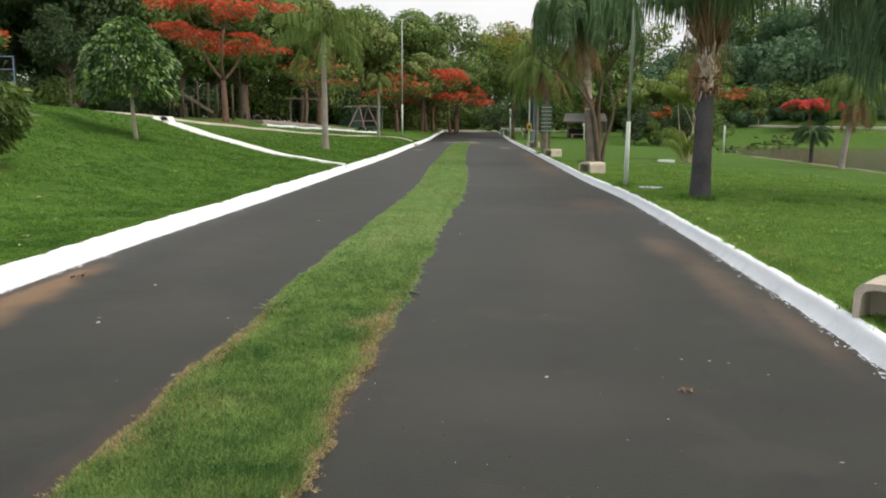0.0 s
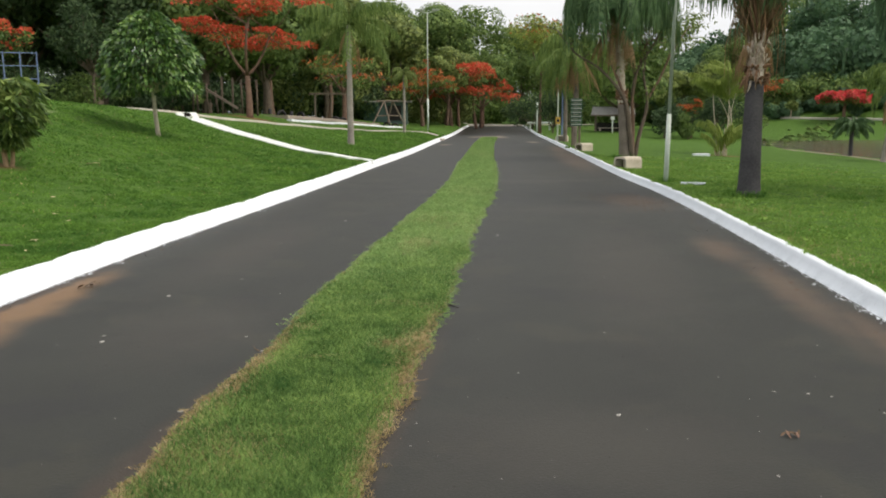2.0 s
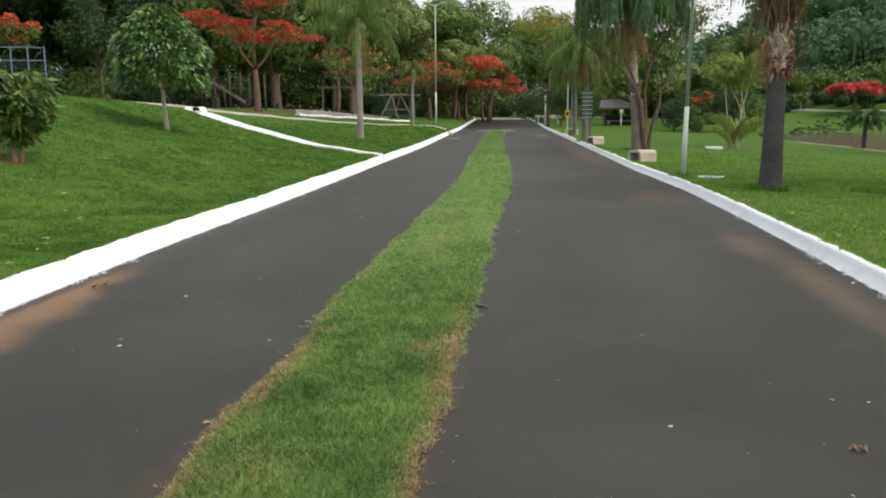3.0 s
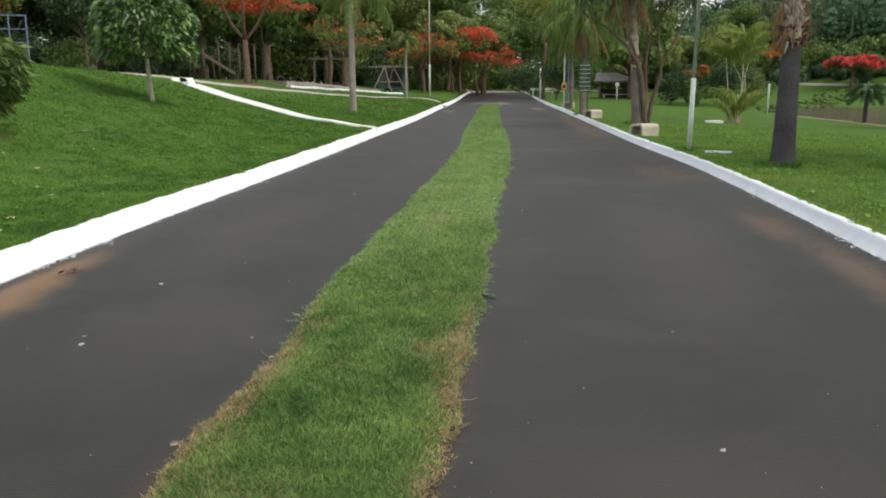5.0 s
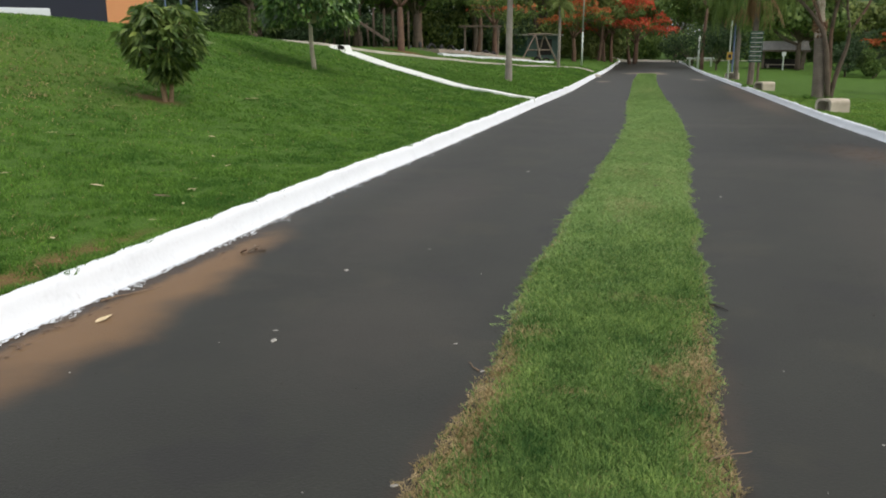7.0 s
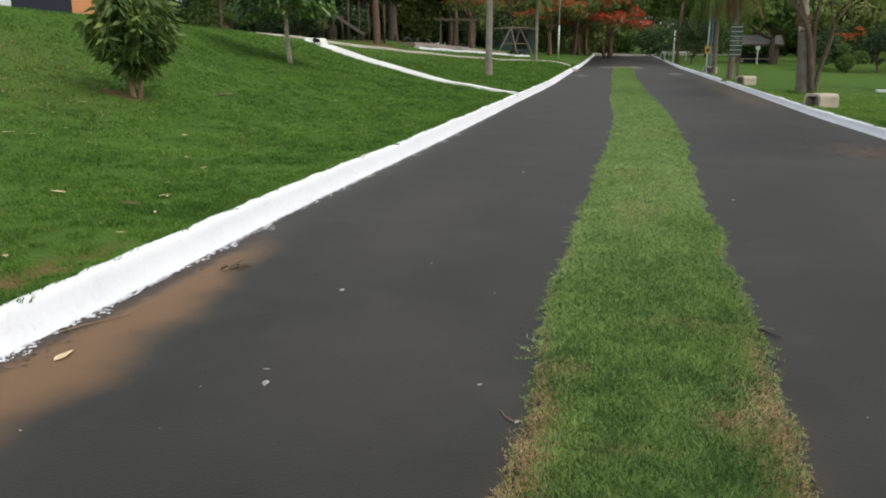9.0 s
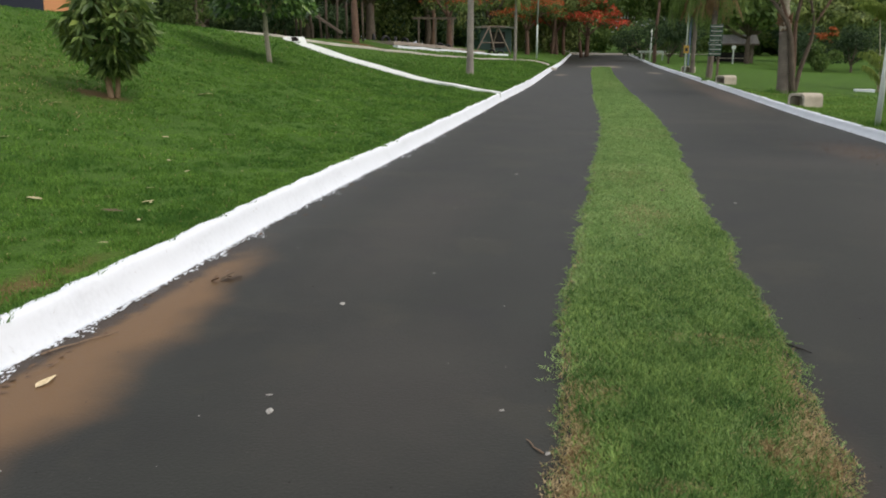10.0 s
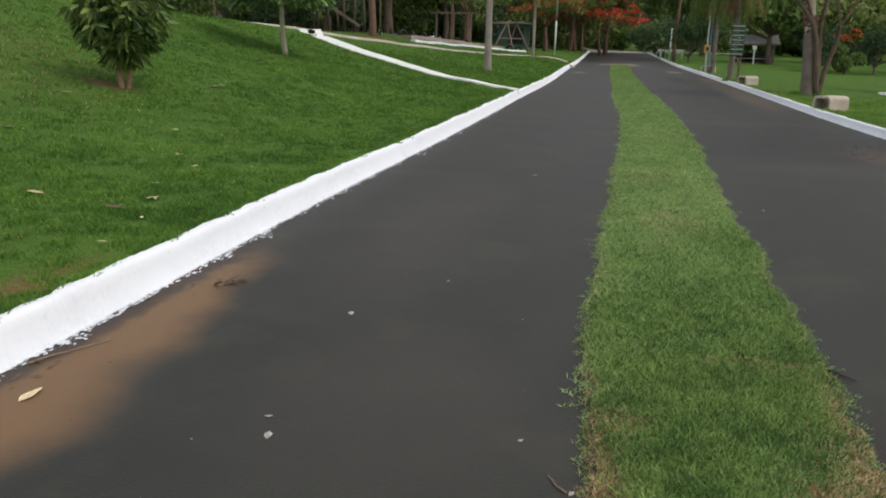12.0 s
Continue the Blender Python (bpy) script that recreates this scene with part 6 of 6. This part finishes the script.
# bits of leaf and dry grass that gather along the kerbs and in one patch of the road
bits = []
q = np.random.default_rng(31)
for x0, y0, sx, sy, n in ((3.55, 15.2, 0.30, 0.75, 520), (3.1, 16.2, 0.3, 0.4, 160), (3.45, 12.0, 0.14, 2.4, 60), (3.1, 7.6, 0.12, 1.8, 60), (-3.52, 7.2, 0.045, 1.4, 90), (-3.1, 11.5, 0.05, 2.4, 50), (-0.25, 6.0, 0.08, 1.6, 14)):
    x, y = x0 + sx * q.normal(size=n), y0 + sy * q.normal(size=n)
    if abs(x0) > 2:
        x = np.clip(x + 0.075 * (y - y0), road_left(y) + 0.06, road_right(y) - 0.06)
    r, a = q.uniform(0.006, 0.026, n), q.uniform(0, 6.3, n)
    c = np.stack([x, y, 0.004 + 0.006 * q.random(n)], 1)
    d = np.stack([np.cos(a) * r, np.sin(a) * r, 0.15 * r], 1)
    e = np.stack([-np.sin(a) * r * 0.45, np.cos(a) * r * 0.45, 0.1 * r], 1)
    bits.append(np.stack([c - d, c + e, c + d, c - e], 1))
tagged(Geo().leaves(np.concatenate(bits)).obj("leaf_litter", dead_leaf), "bits of dry leaf and grass gathered along the kerbs", "leaf litter", kind="stuff")

# tiny stones and specks of grit on the asphalt
q = np.random.default_rng(37)
for n, mat, label in ((190, litter_white, "tiny pale grit on the asphalt"), (300, dark_inside, "tiny dark crumbs on the asphalt")):
    y = 2.6 + 14 * q.random(n) ** 1.5
    x = road_left(y) + 0.15 + (road_right(y) - road_left(y) - 0.3) * q.random(n)
    r, a = q.uniform(0.002, 0.0065, n), q.uniform(0, 6.3, n)
    c = np.stack([x, y, np.full(n, 0.002)], 1)
    d = np.stack([np.cos(a) * r, np.sin(a) * r, 0 * r], 1)
    e = np.stack([-np.sin(a) * r * 0.7, np.cos(a) * r * 0.7, 0 * r], 1)
    up = np.stack([0 * r, 0 * r, r * 0.8], 1)
    g = Geo()
    for k in range(n):
        g.add([c[k] - d[k], c[k] + e[k], c[k] + d[k], c[k] - e[k], c[k] + up[k]], [(0, 1, 4), (1, 2, 4), (2, 3, 4), (3, 0, 4)])
    tagged(g.obj("grit", mat), label, "grit", kind="stuff")
